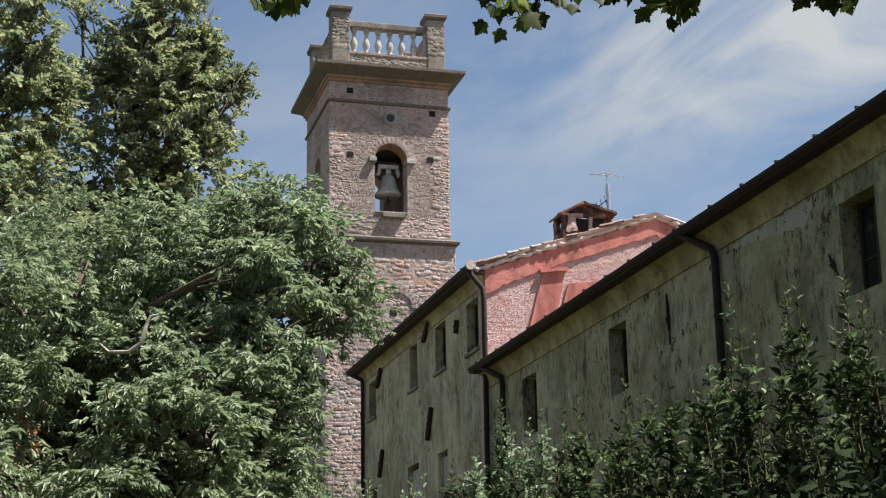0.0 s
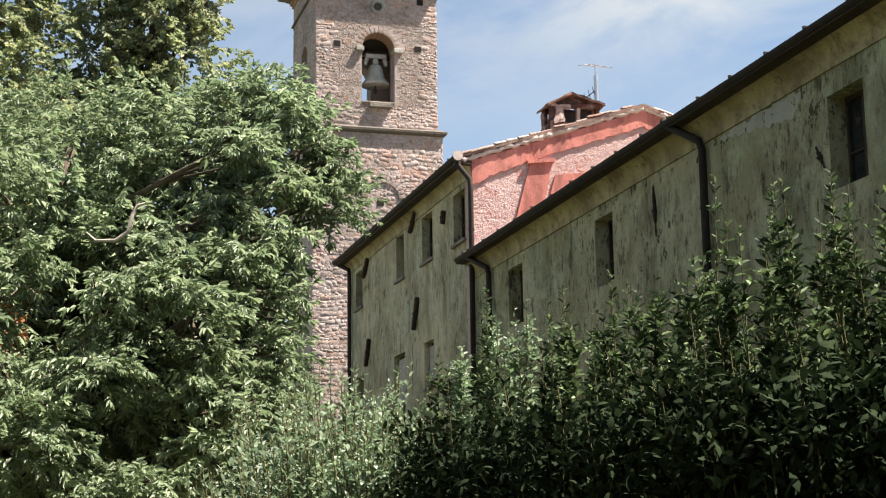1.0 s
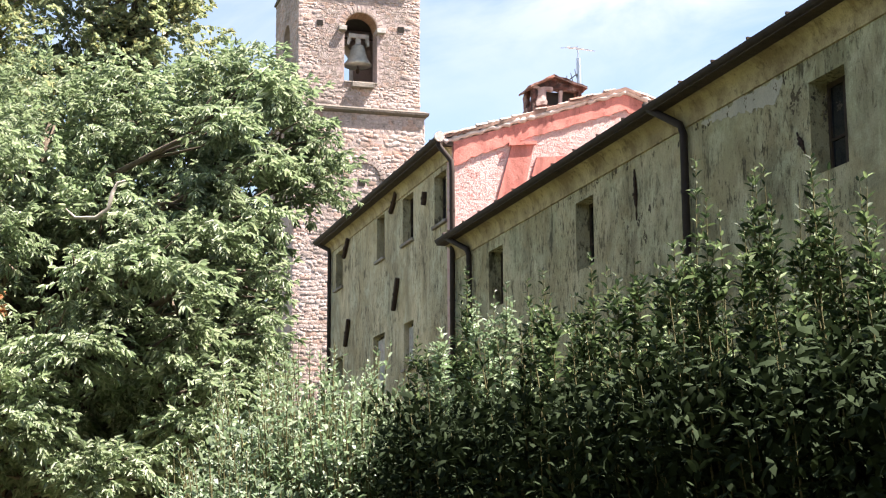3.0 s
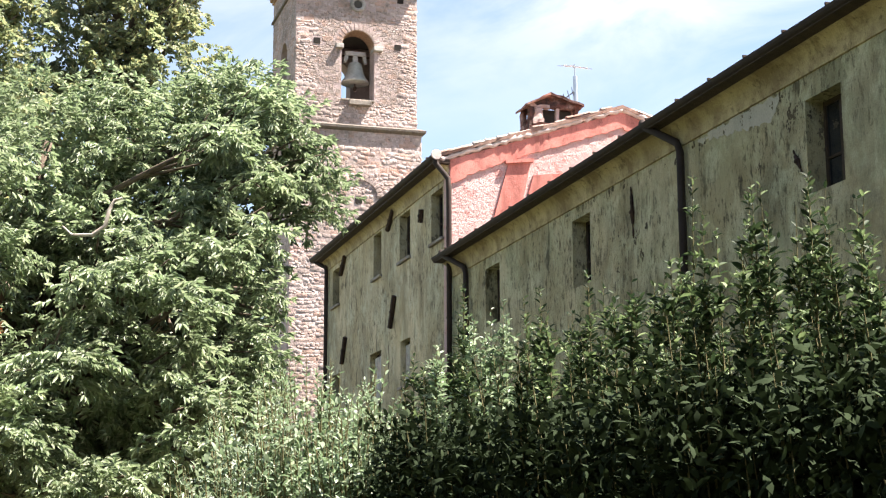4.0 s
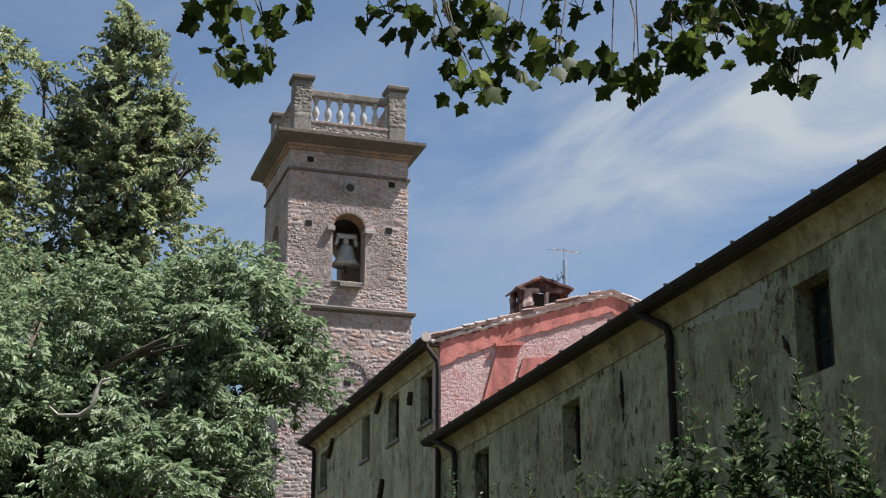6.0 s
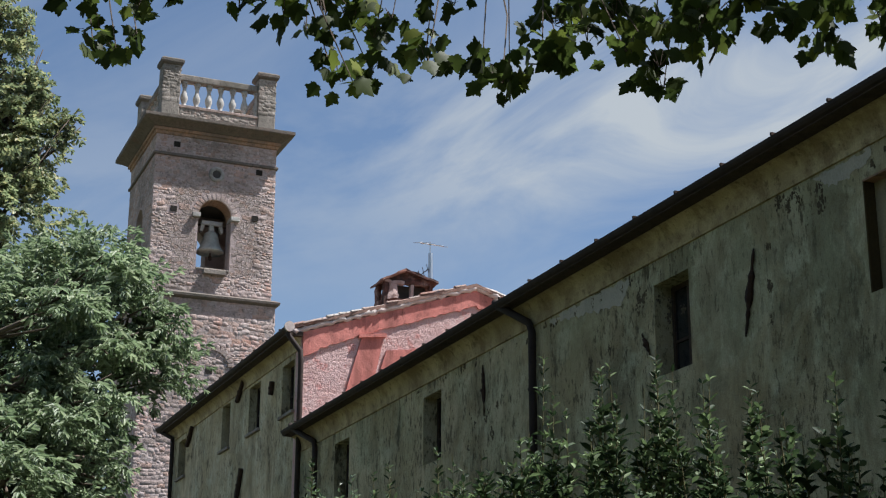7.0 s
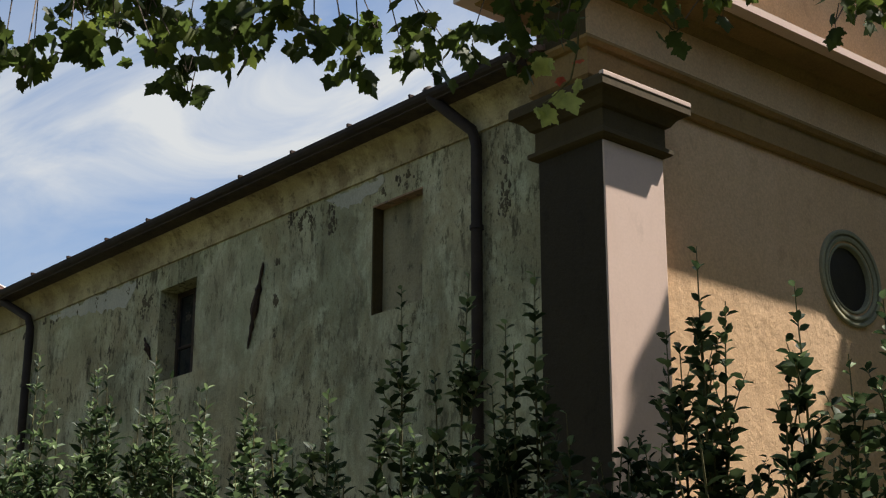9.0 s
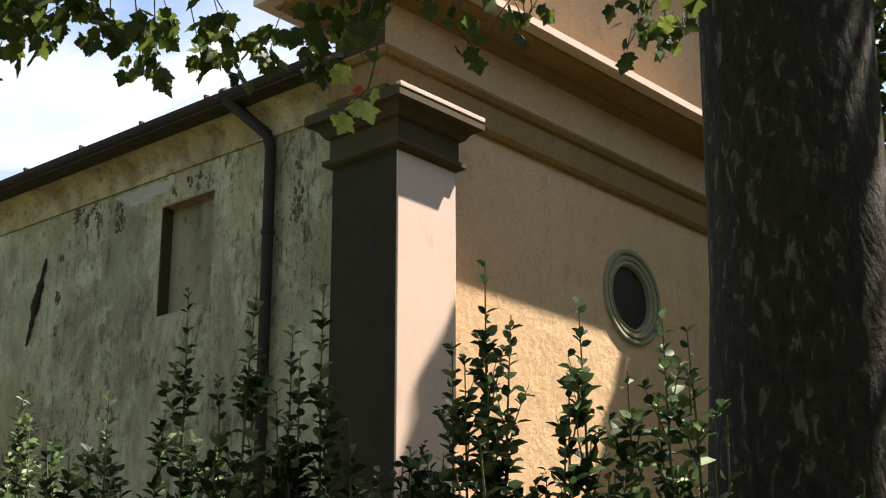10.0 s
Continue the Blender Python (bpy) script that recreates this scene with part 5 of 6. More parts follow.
def shrub(name, label, cx, cy, half, height, shoots, tall, leaf, material, seed, size, n_leaf, depth=0.55, group="", fill=3600, rise=0.0, extra=0, old=None):
    """A bushy shrub: a dense leafy body, upright shoots over it and leaders of its own as (dx, dy, z). old: darker body
    leaf, shade in its colour.
    """
    rng = np.random.default_rng(seed)
    ob = thing(name, label, "shrub", group)
    stems, V, F, off = bmesh.new(), [], [], 0
    for k in range(shoots):
        dx, dy = rng.uniform(-depth, depth), rng.uniform(-half, half)
        h = height * rng.uniform(0.7, 1.06)
        b = (cx + dx * 0.8, cy + dy * 0.9, max(0.0, h - rng.uniform(0.6, 1.0)))
        off = shoot((cx + dx, cy + dy, h), b, n_leaf, size, rng, *leaf, stems, V, F, off)
    OV, OF, off = V, F, 0
    V, F = [], []
    for dx, dy, z in tall:
        off = leader(cx + dx, cy + dy, z, height * 0.82, size * 0.9, rng, leaf, stems, V, F, off)
    for k in range(extra):
        off = leader(cx + rng.uniform(-0.4, 0.4), cy + rng.uniform(-half, half), height + rise * rng.uniform(0.1, 1.0) ** 1.4, height * 0.85, size * 0.95, rng, leaf, stems, V, F, off, 1.2)
    n = int(fill * half * height / 1.2)
    px, py = depth * np.clip(rng.normal(0, 0.55, n), -1.15, 1.15), half * rng.uniform(-1.1, 1.1, n)
    top = np.array([0.90 + 0.10 * noise.noise((a * 2.5, (cy + b) * 2.5, seed)) for a, b in zip(px, py)])
    P = np.stack([cx + px, cy + py, height * top * rng.uniform(0.02, 1.0, n) ** 0.8], 1)
    D = rng.normal(0, 1, (n, 3)) + np.array((-0.3, 0, 0.4))
    v, f = spread(*BODY_LEAF, frames_along(D, rng, size * rng.uniform(0.7, 1.15, n)), P)
    OV.append(v)
    OF.append(f + sum(len(q) for q in OV[:-1]))
    for k in range(5):
        tube(stems, [(cx + rng.normal(0, 0.08), cy + rng.normal(0, 0.15), -0.05), (cx + rng.normal(0, 0.15), cy + rng.normal(0, 0.3), height * 0.4), (cx + rng.normal(0, 0.25), cy + rng.normal(0, 0.3), height * 0.62)], [0.022, 0.014, 0.006], 6)
    part("stem", stems, M_SHOOT, ob)
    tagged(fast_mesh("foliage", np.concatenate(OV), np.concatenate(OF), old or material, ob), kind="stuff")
    if V:
        tagged(fast_mesh("fresh_growth", np.concatenate(V), np.concatenate(F), material, ob, "lighter green leaves on upright shoots"), kind="stuff")
    return ob


BODY_LEAF = (np.array([(0, 0, 0), (0.35, 0.2, 0.06), (0.72, 0.17, 0.04), (1, 0, -0.08), (0.72, -0.17, 0.04), (0.35, -0.2, 0.06)]), np.array([(0, 1, 5), (1, 2, 4), (1, 4, 5), (2, 3, 4)]))
LAUREL = leaf_template(1.0, 0.38, 0.25, 0.12)
BROAD = leaf_template(1.0, 0.58, 0.2, 0.15)
SLIM = leaf_template(1.0, 0.34, 0.2, 0.05)
HX = 3.4
# shrubs of the hedge: place, height of the dense body, leading shoots
NEAR_HEDGE = [
    (2.2, 2.3, [(-0.03, 0.25, 2.8), (-0.04, 0.28, 2.6), (-0.01, 0.11, 2.59), (-0.03, -0.02, 2.72), (-0.04, -0.1, 2.66), (-0.01, 0.02, 2.5)]),
    (3.0, 2.34, [(0.04, 0.39, 2.61), (0.03, -0.04, 2.79), (0.03, -0.17, 3.02), (-0.03, -0.14, 2.72), (0.0, -0.29, 2.82), (-0.02, -0.22, 2.65)]),
    (3.9, 2.42, [(-0.03, 0.22, 3.16), (-0.04, 0.3, 2.75), (-0.03, 0.04, 2.83), (0.04, -0.06, 3.17), (0.03, -0.25, 2.96), (0.03, -0.18, 2.75), (0.03, -0.39, 3.1), (-0.03, -0.35, 2.85)]),
    (4.8, 2.5, [(-0.02, 0.24, 2.9), (0.01, -0.21, 2.89), (0.02, 0.14, 2.81), (0.04, 0.45, 2.74)]),
]
FAR_HEDGE = [
    (5.7, 2.55, [(0.0, 0.0, 3.12), (0.0, -0.29, 3.03), (0.04, -0.17, 3.04), (-0.04, -0.08, 2.95), (0.01, -0.25, 2.9), (0.02, 0.17, 3.26), (0.0, 0.25, 3.1), (-0.03, 0.09, 3.14)]),
    (6.6, 2.58, [(0.0, 0.35, 3.48), (0.0, -0.25, 3.3), (0.0, 0.12, 3.16), (-0.0, 0.53, 3.11), (-0.04, 0.17, 3.25), (0.04, -0.15, 3.3), (0.04, -0.26, 3.29), (0.0, -0.4, 3.1), (-0.02, 0.36, 2.95)]),
    (7.7, 2.58, [(0.0, 0.44, 3.16), (0.0, 0.1, 2.92), (0.0, -0.38, 3.01), (0.04, -0.12, 2.95)]),
]
END_HEDGE = [
    (8.9, 2.68, [(0.0, 0.57, 3.25), (0.0, 0.27, 3.28), (0.0, -0.53, 3.22), (0.0, -0.21, 3.03), (0.01, -0.26, 3.03), (0.04, -0.45, 3.15), (0.03, 0.3, 3.2)]),
    (10.1, 2.72, [(0.0, 0.03, 3.28), (0.0, -0.23, 3.3), (-0.01, 0.5, 3.3), (0.01, 0.2, 3.15), (0.1, 0.0, 3.25), (-0.1, 0.1, 3.2)]),
    (11.2, 2.76, [(0.0, -0.42, 3.54), (-0.01, -0.5, 3.5), (-0.03, -0.4, 3.35)]),
]
for i, (y, h, tall) in enumerate(NEAR_HEDGE + FAR_HEDGE + END_HEDGE):
    far = y > 5
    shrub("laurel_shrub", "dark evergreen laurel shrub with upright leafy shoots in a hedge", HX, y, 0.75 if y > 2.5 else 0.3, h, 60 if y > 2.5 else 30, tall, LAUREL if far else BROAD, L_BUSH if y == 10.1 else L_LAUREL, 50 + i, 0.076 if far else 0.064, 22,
          group="laurel hedge", fill=10500 if far else 12000, rise=0.5 if far else 0.16, extra=9 if far else (7 if y > 2.5 else 0), old=L_BODY_DARK)
for i, (yaw, dist, h, half) in enumerate(((12.7, 13.0, 3.05, 0.5), (11.2, 12.6, 2.75, 0.6), (14.0, 12.2, 2.6, 0.45), (9.6, 12.0, 2.2, 0.6), (7.8, 11.5, 1.75, 0.7))):
    x, y, _ = around(yaw, dist, 0)
    shrub("privet_bush", "sunlit pale green bush with slender upright shoots", x, y, half, h, 150, [], SLIM, L_BUSH, 80 + i, 0.078, 16, depth=0.6, group="sunlit bushes", fill=3500)


# ---- plane trees ----
def plane_leaf():
    """A five-lobed toothed leaf, stalk at the origin, along x."""
    tips = [(-0.06, 0.10), (-0.05, 0.26), (0.03, 0.28), (0.06, 0.42), (0.17, 0.35), (0.28, 0.42), (0.34, 0.53), (0.50, 0.58), (0.50, 0.44),
            (0.57, 0.40), (0.56, 0.27), (0.68, 0.29), (0.72, 0.20), (0.84, 0.14), (1.0, 0.0)]
    rim = [(0.0, 0.0)] + tips + [(x, -y) for x, y in tips[-2::-1]]
    v = [(0.28, 0.0, 0.02)] + [(x, y, -0.14 * (abs(y) ** 1.3) - 0.10 * max(0, x - 0.4)) for x, y in rim]
    n = len(rim)
    return np.array(v), np.array([(0, 1 + k, 1 + (k + 1) % n) for k in range(n)])


PL = plane_leaf()
plane = thing("plane_tree", "plane tree with flaking mottled bark and lobed leaves overhead", "tree")
tb = Vector((4.84, 2.62, 0.0))
bm = bmesh.new()
tube(bm, [tb + Vector((0, 0, -0.1)), tb + Vector((0, 0, 0.25)), tb + Vector((0.01, 0, 0.8)), tb + Vector((0.02, 0, 2.0)), tb + Vector((0.03, -0.04, 3.2)), tb + Vector((0.04, -0.07, 4.4)), tb + Vector((0.05, 0.1, 6.0)), tb + Vector((0.1, 0.1, 8.0))],
     [0.46, 0.38, 0.34, 0.325, 0.325, 0.33, 0.30, 0.15], 40)
for v in bm.verts:
    o = Vector((v.co.x - tb.x, v.co.y - tb.y, 0))
    v.co += o * (0.10 * noise.noise(Vector((v.co.x * 3, v.co.y * 3, v.co.z * 1.1))))
part("trunk", bm, M_PLANE, plane, "mottled grey-olive flaking bark", True)
br = bmesh.new()
MAIN = [Vector(p) for p in ((4.85, 2.7, 4.9), (4.3, 3.9, 5.35), (3.4, 4.9, 5.3), (2.4, 5.5, 5.15), (1.5, 5.9, 5.05), (0.7, 6.1, 4.95))]
tube(br, MAIN, [0.12, 0.09, 0.07, 0.05, 0.035, 0.015], 8)
# leaf sprays hanging from the branch: heading, elevation, leaves
OUTER = [(8.5, 25.9, 9), (10.1, 25.5, 6), (8.8, 24.8, 4), (8.6, 24.0, 4), (9.5, 23.9, 4), (10.3, 24.4, 4), (11.5, 26.2, 3), (14.1, 25.7, 2),
        (15.0, 26.2, 4), (15.9, 25.7, 5), (16.8, 25.3, 3), (17.4, 26.1, 4), (17.7, 25.1, 3), (18.8, 25.8, 12), (19.5, 25.1, 6), (17.7, 24.3, 4),
        (18.2, 23.5, 6), (19.4, 23.9, 6), (18.8, 23.3, 3), (20.2, 25.8, 3), (21.7, 26.2, 4), (22.7, 26.3, 4), (21.6, 24.8, 2), (21.6, 24.0, 9)]
MIDDLE = [(23.8, 23.9, 6), (24.6, 23.5, 6), (24.9, 24.1, 4), (26.7, 25.6, 22), (26.2, 24.2, 9), (27.1, 24.0, 4), (28.0, 24.9, 4), (29.1, 25.7, 10),
        (30.7, 25.3, 22), (29.5, 24.5, 5), (30.8, 23.9, 6), (30.9, 23.0, 8), (32.4, 25.0, 14), (32.9, 25.4, 5), (33.2, 25.8, 16), (34.6, 26.0, 10),
        (35.7, 25.1, 8), (36.9, 25.5, 12), (37.0, 24.3, 6), (37.6, 23.9, 4)]
INNER = [(38.2, 25.7, 8), (39.3, 24.8, 6), (40.0, 26.0, 8), (41.1, 25.1, 12), (42.0, 25.5, 5), (43.5, 25.6, 6), (43.9, 24.9, 6), (45.4, 25.6, 4),
        (43.8, 26.4, 8), (45.6, 26.5, 8), (45.6, 25.5, 6), (46.7, 26.8, 4), (50.1, 25.4, 5), (52.2, 26.3, 8), (50.6, 26.8, 4), (56.9, 26.4, 10),
        (56.2, 25.2, 4), (57.0, 25.3, 2), (58.0, 24.9, 3), (58.5, 25.8, 5), (49.2, 26.7, 3)]
SPRAYS = OUTER + MIDDLE + INNER
rng = np.random.default_rng(3)
LP, LD, LS = [], [], []
for yaw, el, n in SPRAYS:
    dist = 5.6 + rng.uniform(-0.5, 0.5) - (0.6 if yaw > 47 else 0)
    c = Vector(around(yaw, dist * math.cos(radians(el)), 1.6 + dist * math.sin(radians(el))))
    near = min(MAIN, key=lambda q: (q - c).length)
    up = near + Vector(rng.normal(0, 0.1, 3))
    pts = [up.lerp(c, u) + Vector((0, 0, 0.22 * math.sin(math.pi * u))) + Vector(rng.normal(0, 0.035, 3)) * (0 < u < 1) for u in (0, 0.2, 0.4, 0.6, 0.8, 1)]
    tube(br, pts, [0.007, 0.006, 0.005, 0.004, 0.003, 0.002], 5)
    r = 0.02 + 0.017 * math.sqrt(n)
    for k in range(int(n * 1.7)):
        p = np.array(c) + np.clip(rng.normal(0, 0.7, 3), -1.2, 1.2) * np.array((r, r, r * 0.8)) + np.array((0, 0, 0.03 if yaw < 36 else 0.005 if yaw < 44 else 0.03))
        LP.append(p)
        d = rng.normal(0, 0.45, 3) + np.array((0, 0, -0.75))
        LD.append(d)
        LS.append(rng.uniform(0.05, 0.084) * (1.0 if yaw < 44 else 0.78))
        if k % 3 == 0:
            tube(br, [c.lerp(Vector(p), 0.1), c.lerp(Vector(p), 0.6) + Vector((0, 0, 0.03)), Vector(p)], [0.002, 0.0016, 0.0012], 4)
for e in ((6.2, 6.6, 9.0), (7.4, 3.6, 9.4), (10.0, 1.8, 9.6), (5.0, 0.6, 9.4), (4.2, 4.4, 9.6)):
    tube(br, [(4.9, 2.7, 6.2), (4.9 + (e[0] - 4.9) * 0.5, 2.7 + (e[1] - 2.7) * 0.5, 8.2), e], [0.13, 0.08, 0.03], 8)
part("branch", br, M_BARK, plane, "thin drooping leafy branch")
# the band of leaves above
m = 3600
yy = rng.uniform(6, 62, m)
keep = np.array([noise.noise((y * 0.22, 1.7, 0)) > -0.25 for y in yy])
yy = yy[keep]
ee = 28.0 + rng.uniform(0, 8, len(yy)) - np.clip(1.3 * np.array([noise.noise((y * 0.3, 9.2, 0)) for y in yy]), -1, 1.2)
dd = rng.uniform(4.9, 6.6, len(yy))
TOP = np.stack([dd * np.cos(np.radians(ee)) * np.sin(np.radians(yy)), dd * np.cos(np.radians(ee)) * np.cos(np.radians(yy)), 1.6 + dd * np.sin(np.radians(ee))], 1)
mixed = np.random.default_rng(8).permutation(len(LP))
LP, LD, LS = np.array(LP)[mixed], np.array(LD)[mixed], np.array(LS)[mixed]
# blades hang from their stalks, turned to the open side over the path
d = LD / np.linalg.norm(LD, axis=1)[:, None]
s_ = np.cross(np.array((-0.4, -0.85, -0.3)) + rng.normal(0, 0.8, d.shape), d)
s_ /= np.linalg.norm(s_, axis=1)[:, None]
R_ = np.stack([d, s_, np.cross(d, s_)], 2) * LS[:, None, None]
me = None
for k in range(300):
    if me is None:
        v, f = PL
        first = fast_mesh("leaf", v, f, L_PLANE, plane)
        me = first.data
        o = first
    else:
        o = new("leaf", me)
        o.parent = plane
    mm = Matrix([list(r) for r in R_[k]]).to_4x4()
    mm.translation = Vector(LP[k])
    o.matrix_basis = mm
# unseen crown overhead, added to shade the hedge, trunk and nave wall
n2 = 8500
CR = unit(n2, rng) * rng.uniform(0.5, 1.0, (n2, 1)) * np.array((3.2, 5.2, 1.5)) + np.array((6.0, 3.6, 9.4))
CR = CR[[noise.noise(Vector(c) * 0.7) > (0.17 if c[1] < 4.2 else 0.34) for c in CR]]
CR2 = unit(3000, rng) * rng.uniform(0.5, 1.0, (3000, 1)) * np.array((3.4, 3.2, 1.4)) + np.array((10.2, 1.6, 9.8))
CR3 = unit(1800, rng) * rng.uniform(0.3, 1.0, (1800, 1)) * np.array((1.9, 1.3, 1.0)) + np.array((7.4, 1.5, 9.2))
CR = np.concatenate([CR, CR2, CR3])
ALL = np.concatenate([TOP, CR])
v, f = spread(*PL, frames_along(rng.normal(0, 0.7, (len(ALL), 3)) + np.array((0, 0, -0.6)), rng, rng.uniform(0.048, 0.085, len(ALL))), ALL)
v2, f2 = spread(*PL, R_[300:], LP[300:])
v, f = np.concatenate([v, v2]), np.concatenate([f, f2 + len(v)])
tagged(fast_mesh("crown", v, f, L_PLANE, plane, "lobed green leaves, dark from below"), kind="stuff")

# a sprig at the branch's underside, its sunlight put into the leaf colour
Y_LEAF = foliage("sunlit_plane_leaf", (0.38, 0.42, 0.14), (0.46, 0.49, 0.18), (0.54, 0.56, 0.26), 0.5)
SPRIG = [(44.5, 24.6), (45.0, 24.7), (45.65, 23.4), (45.1, 22.9), (44.5, 22.9), (46.2, 23.9), (45.4, 23.5), (46.4, 24.6), (45.5, 24.0)]
YP_ = np.array([around(yaw, 5.0, 1.6 + 5.0 * math.tan(radians(el))) for yaw, el in SPRIG])
R_LEAF = foliage("red_plane_leaf", (0.45, 0.05, 0.03), (0.5, 0.08, 0.05), (0.55, 0.1, 0.06), 0.35)
sprig_stem = [Vector(around(yaw, 5.0, 1.6 + 5.0 * math.tan(radians(el)))) for yaw, el in ((46.3, 26.5), (46.2, 25.0), (45.9, 23.9), (45.3, 23.4), (44.7, 23.0))]
part("twig", tube(bmesh.new(), sprig_stem, [0.005, 0.004, 0.003, 0.0025, 0.0015], 5), M_SHOOT, plane)
for k, q in enumerate(frames_along(rng.normal(0, 0.6, (len(YP_), 3)) + np.array((0, 0, -0.7)), rng, np.array([0.08, 0.075, 0.10, 0.085, 0.07, 0.065, 0.07, 0.045, 0.04]))):
    o = fast_mesh("young_leaf", *PL, Y_LEAF if k < 7 else R_LEAF, plane, "yellow-green young leaf" if k < 7 else "small red withered leaf")
    mm = Matrix([list(r) for r in q]).to_4x4()
    mm.translation = Vector(YP_[k])
    o.matrix_basis = mm

# an unseen plane added over the path, its crown high overhead blocking sky light
plane3 = thing("plane_tree", "unseen plane tree added over the path to block sky light", "tree")
P3 = [((-2.2, 2.0, 9.6), (3.4, 3.2, 1.5)), ((-2.0, 6.0, 10.6), (3.2, 3.2, 1.5)), ((-5.0, 3.0, 10.0), (2.6, 3.4, 1.8)), ((-3.4, 11.5, 11.2), (2.6, 3.0, 1.5)), ((-6.0, 8.0, 9.2), (2.6, 3.2, 1.9)), ((-6.6, 14.6, 10.0), (2.4, 3.2, 1.9))]
part("trunk", limbs(bmesh.new(), (-3.4, -1.8, -0.1), (-2.8, 0.6, 9.0), 0.34, P3, rng, 3), M_PLANE, plane3, "", True)
rng3 = np.random.default_rng(45)
P, D = lobed_points(P3, 26, rng3, 0.4, 1.0, -0.2)
v, f = spread(*PL, frames_along(rng3.normal(0, 0.7, P.shape) + np.array((0, 0, -0.6)), rng3, rng3.uniform(0.10, 0.15, len(P))), P)
tagged(fast_mesh("crown", v, f, L_PLANE, plane3), kind="stuff")

# an unseen second plane, placed past the front of the church to shade it
plane2 = thing("plane_tree", "unseen plane tree placed beside the church front to cast leaf shade", "tree")
# last three lobes sit on the sun's way to shade the pilaster
P2 = [((18.6, 7.8, 10.4), (1.9, 1.5, 2.4)), ((20.2, 6.2, 9.8), (2.2, 1.8, 2.2)), ((18.6, 8.0, 7.4), (1.0, 0.9, 1.3)),
      ((19.2, 7.4, 14.7), (0.8, 0.7, 0.9)), ((18.65, 7.4, 13.4), (0.8, 0.7, 0.9)), ((20.6, 7.2, 13.6), (1.3, 1.0, 1.2)), ((18.2, 7.4, 12.3), (0.75, 0.6, 0.7)),
      ((15.12, 7.18, 13.8), (0.2, 0.22, 0.35)), ((14.85, 7.18, 13.1), (0.26, 0.24, 0.4)), ((14.62, 7.18, 12.35), (0.34, 0.24, 0.5))]
# unseen lobes added to keep sky light off the church front
FRONT = [((13.0, 1.2, 9.2), (3.0, 2.5, 1.8)), ((17.4, 1.2, 9.4), (3.0, 2.6, 1.9)), ((21.0, 2.8, 8.6), (2.4, 2.4, 2.4)), ((11.6, -3.2, 9.4), (3.0, 3.0, 2.0)), ((16.6, -3.4, 9.6), (3.4, 3.0, 2.2))]
part("trunk", limbs(bmesh.new(), (20.4, 5.6, -0.1), (20.0, 5.4, 9.5), 0.34, P2 + FRONT, rng, 3), M_PLANE, plane2, "", True)
rng2 = np.random.default_rng(44)
P, D = lobed_points(P2, 70, rng2, 0.5, 1.2, -0.5)
v, f = spread(*PL, frames_along(rng2.normal(0, 0.7, P.shape) + np.array((0, 0, -0.6)), rng2, rng2.uniform(0.12, 0.2, len(P))), P)
P, D = lobed_points(FRONT, 24, rng2, 0.5, 1.0, -0.3)
v2, f2 = spread(*PL, frames_along(rng2.normal(0, 0.7, P.shape) + np.array((0, 0, -0.6)), rng2, rng2.uniform(0.18, 0.28, len(P))), P)
v, f = np.concatenate([v, v2]), np.concatenate([f, f2 + len(v)])
tagged(fast_mesh("crown", v, f, L_PLANE, plane2), kind="stuff")


# ---- woods added on the far side of the path and behind the trees, closing off sky light ----
rng = np.random.default_rng(77)
WL = []
for k in range(30):
    a = radians(150 + 175 * k / 29)
    d = rng.uniform(13, 19)
    WL.append(((d * math.cos(a), d * math.sin(a) + 6, rng.uniform(5, 7)), (3.0, 3.0, rng.uniform(4.5, 6.5))))
for x, y in ((24, 0), (21, -5), (17, -8), (13, -9), (9, -9), (4, -9), (26, 5)):
    WL.append(((x, y, 5.5), (3.2, 3.0, 5.5)))
for k in range(8):
    WL.append(((-14 + 2.3 * k, 34 + rng.uniform(-2, 2), 3.4), (2.2, 1.6, 4.0)))
    WL.append(((-14.5 + 2.3 * k, 37 + rng.uniform(-2, 2), 5.0), (2.0, 1.6, 4.5)))
P, D = lobed_points(WL, 5, rng, 0.3, 0.6, -0.3)
QUAD = (np.array([(0, 0, 0), (0.5, 0.19, 0.03), (1, 0, -0.12), (0.5, -0.19, 0.03)]), np.array([(0, 1, 2), (0, 2, 3)]))
BIG = spread(*QUAD, frames_along(unit(7, rng) + np.array((0.6, 0, 0)), rng, rng.uniform(0.35, 0.6, 7)), rng.normal(0, 0.2, (7, 3)))
v, f = spread(*BIG, frames_along(D + rng.normal(0, 0.5, D.shape), rng, rng.uniform(0.8, 1.3, len(P))), P)
tagged(fast_mesh("woods", v, f, L_BACK), "dense green woodland added round the churchyard to block sky light", "woods", kind="stuff")

# ---- rubble stones of the tower, nearest pieces last ----
def rubble_shape(seed):
    """An irregular block about one unit wide and high, a little rounded, back open."""
    r = np.random.default_rng(seed)
    out_ = [(-0.5, -0.5), (0.0, -0.53), (0.5, -0.48), (0.53, 0.0), (0.48, 0.5), (0.0, 0.52), (-0.5, 0.47), (-0.52, 0.0)]
    a = [(x + r.uniform(-0.09, 0.09), 0.0, z + r.uniform(-0.09, 0.09)) for x, z in out_]
    b = [(x * r.uniform(0.82, 0.95), -1.0 * r.uniform(0.6, 1.1), z * r.uniform(0.78, 0.94)) for x, _, z in a]
    v = a + b + [(r.uniform(-0.12, 0.12), -1.15, r.uniform(-0.12, 0.12))]
    f = []
    for k in range(8):
        j = (k + 1) % 8
        f += [(k, j, 8 + j), (k, 8 + j, 8 + k), (8 + k, 8 + j, 16)]
    return np.array(v), np.array(f)


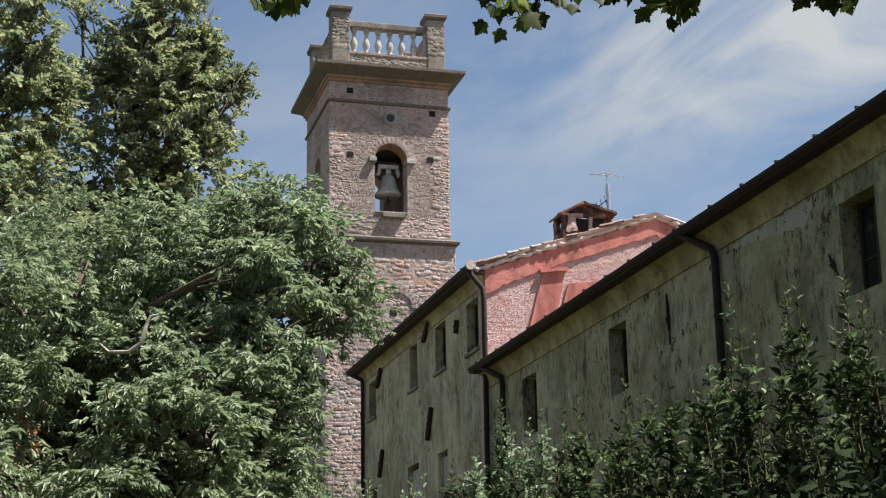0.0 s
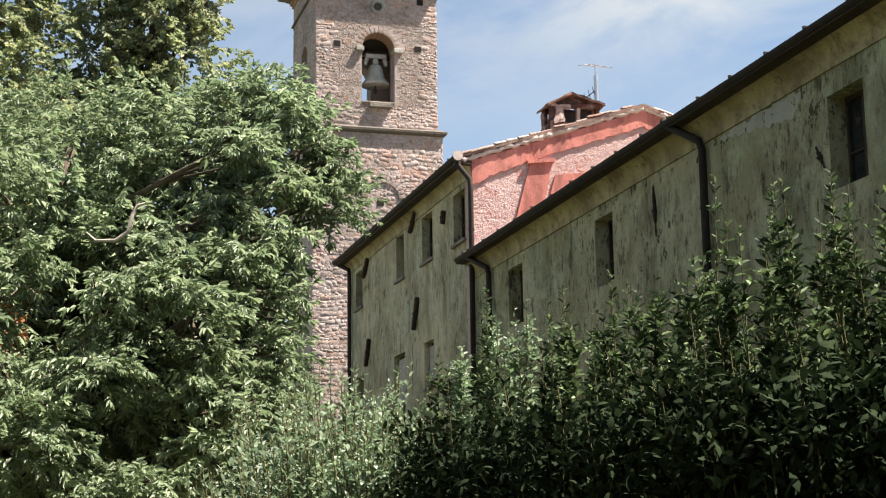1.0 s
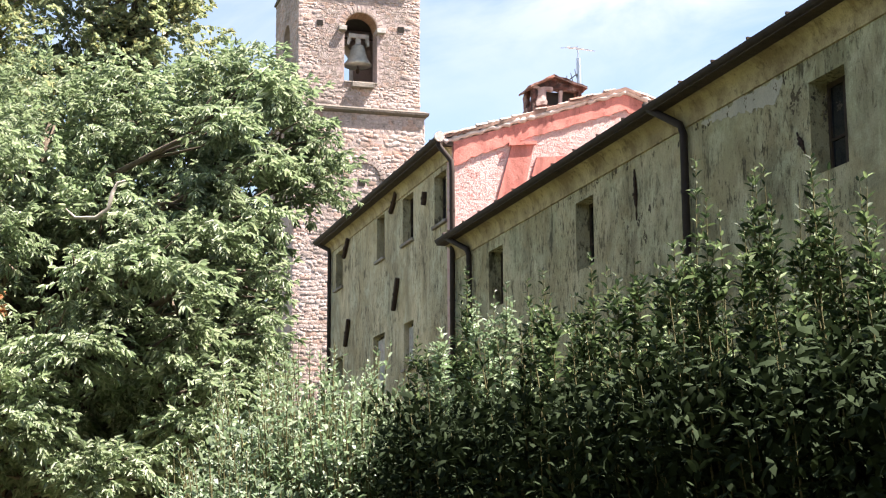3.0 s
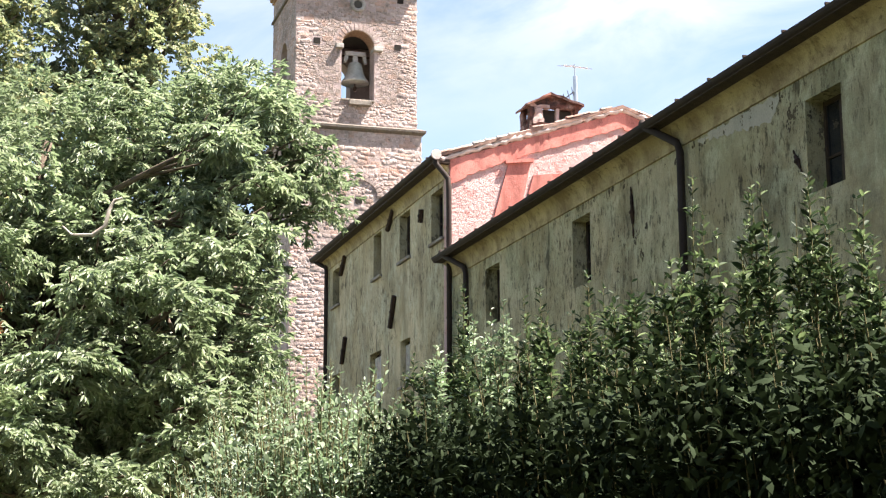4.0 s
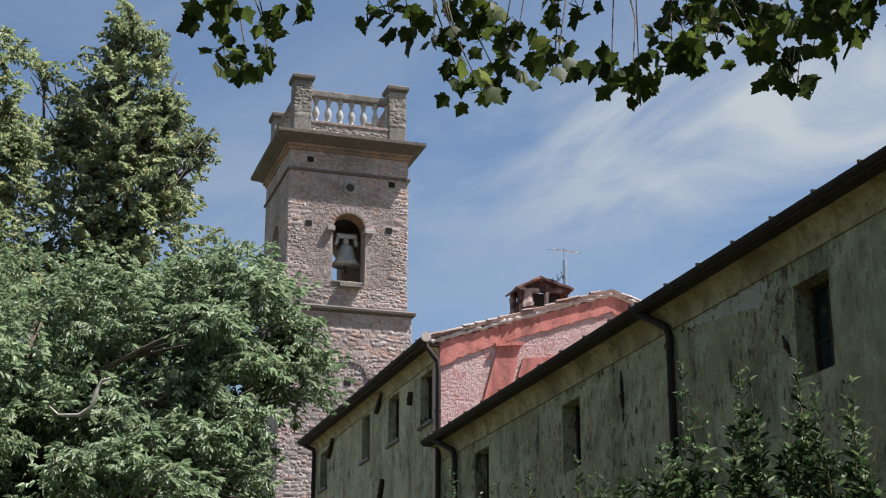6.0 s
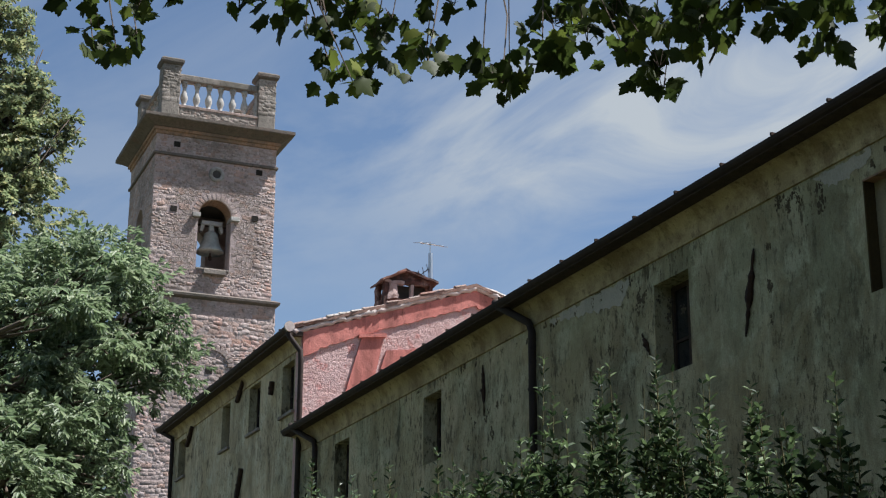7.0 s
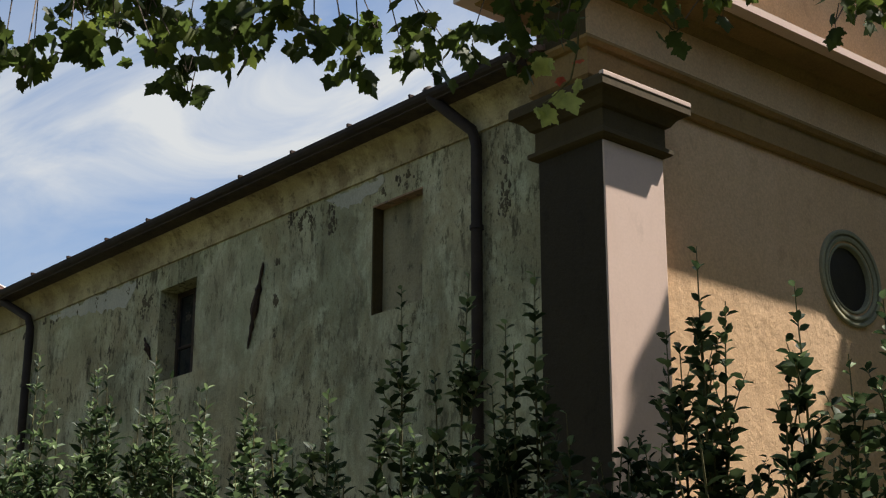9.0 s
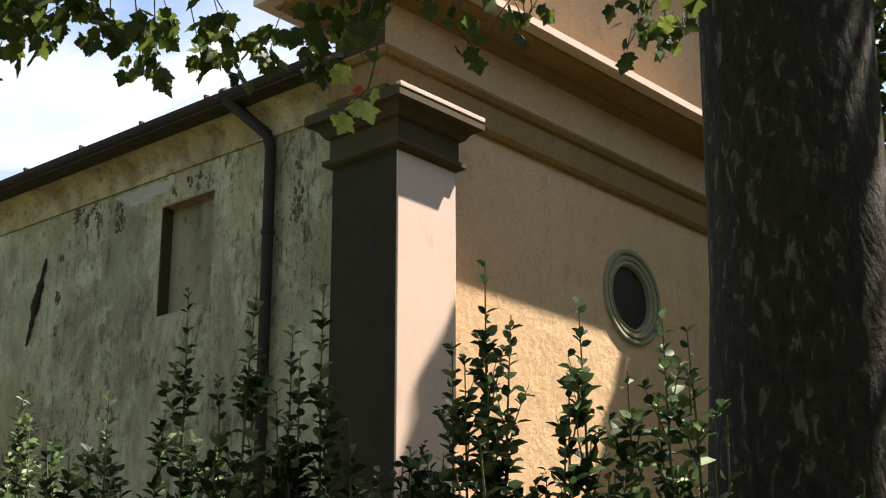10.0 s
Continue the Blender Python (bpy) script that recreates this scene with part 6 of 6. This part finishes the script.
SHAPES = [rubble_shape(s) for s in range(6)]
SHAPE_ME = []
for v, f in SHAPES:
    me = bpy.data.meshes.new("stone")
    me.from_pydata([tuple(map(float, p)) for p in v], [], [tuple(map(int, q)) for q in f])
    me.materials.append(M_RUBBLE)
    SHAPE_ME.append(me)


def courses(u0, u1, z0, z1, skip, seed):
    """Uneven courses of stones: centre, width, height."""
    r = np.random.default_rng(seed)
    z, rows = z0, []
    while z < z1 - 0.05:
        h = r.uniform(0.06, 0.18)
        u = u0 + r.uniform(-0.15, 0.0)
        while u < u1:
            w = min(0.42, h * r.uniform(0.8, 2.6))
            a, b = max(u, u0), min(u + w, u1)
            if b - a > 0.06:
                c, zc = (a + b) / 2, z + h / 2
                if not skip(c, zc, b - a, h):
                    rows.append((c, zc + r.normal(0, 0.022) + 0.05 * math.sin(c * 1.7 + z * 0.6), b - a, h * r.uniform(0.8, 1.25), r.integers(6), r.uniform(0.001, 0.011), r.normal(0, 0.18)))
            u += w
        z += h
    return rows


def near_opening(c, z, w, h):
    dx = abs(c - 12.55)
    if dx < 0.85 + w / 2 and 19.3 < z and math.hypot(c - 12.55, z - 19.45) < 0.82 + h / 2:
        return True
    if dx < 0.6 + w / 2 and 17.4 - h / 2 < z <= 19.5:
        return True
    if math.hypot(c - 12.53, z - 21.0) < 0.29 + w / 2:
        return True
    return any(abs(c - hx) < 0.1 + w / 2 and abs(z - hz) < 0.09 + h / 2 for hx, hz in HOLES)


def shaft_skip(c, z, w, h):
    return any(abs(c - hx) < 0.1 + w / 2 and abs(z - hz) < 0.09 + h / 2 for hx, hz in HOLES) or abs(math.hypot(c - 12.68, z - 13.95) - 0.66) < 0.1 + h / 2 and z > 13.9


def stone_matrix(c, z, w, h, depth, turn, wall):
    m = Matrix.Translation((c, wall, z)) @ Euler((0, turn, 0)).to_matrix().to_4x4() @ Matrix.Diagonal((w * 1.02, depth, h * 1.02, 1))
    return m


def joined(rows, wall, side, parent, name, mat=M_RUBBLE_JOINED):
    V, F, off = [], [], 0
    for c, z, w, h, k, depth, turn in rows:
        v, f = SHAPES[k]
        m = np.array(stone_matrix(c, z, w, h, depth, turn, wall).to_3x3())
        q = v @ m.T + np.array((c, wall, z))
        if side == "x":
            q = np.stack([TX0 + (q[:, 1] - wall) + (wall - TX0), q[:, 0], q[:, 2]], 1)
            f = f[:, ::-1]
        V.append(q)
        F.append(f + off)
        off += len(v)
    return tagged(fast_mesh(name, np.concatenate(V), np.concatenate(F), mat, parent), kind="stuff")


front = courses(TX0, TX1, 16.52, 21.48, near_opening, 1)
band = courses(TX0, TX1, 21.62, 22.26, near_opening, 2)
near = [r for r in front if 17.3 < r[1] < 20.4]
near.sort(key=lambda r: abs(r[0] - 12.55))
singles, rest = near[:300], near[300:] + [r for r in front if not 17.3 < r[1] < 20.4] + band
for c, z, w, h, k, depth, turn in singles:
    s = new("stone", SHAPE_ME[k])
    s.parent = tower
    s.matrix_basis = stone_matrix(c, z, w, h, depth, turn, TY0)
joined(rest, TY0, "y", tower, "stonework")
joined(courses(10.17, 14.85, 5.0, 16.28, shaft_skip, 3), 51.87, "y", tower, "stonework")
joined(courses(52.0, 56.4, 16.5, 22.26, lambda c, z, w, h: abs(c - 54.2) < 0.65 + w / 2 and 17.3 < z < 20.15, 4), TX0, "x", tower, "stonework")
joined(courses(51.87, 56.53, 5.0, 16.28, lambda *a: False, 5), 10.17, "x", tower, "stonework")
joined(courses(11.0, 14.0, 22.98, 23.36, lambda *a: False, 6), 51.98, "y", tower, "stonework", M_OLDSTONE)
for x0 in (10.38, 13.95):
    joined(courses(x0, x0 + 0.65, 23.5, 24.9, lambda *a: False, int(x0)), 51.93, "y", tower, "stonework", M_OLDSTONE)
joined(courses(51.93, 52.58, 23.5, 24.9, lambda *a: False, 8), 10.38, "x", tower, "stonework", M_OLDSTONE)
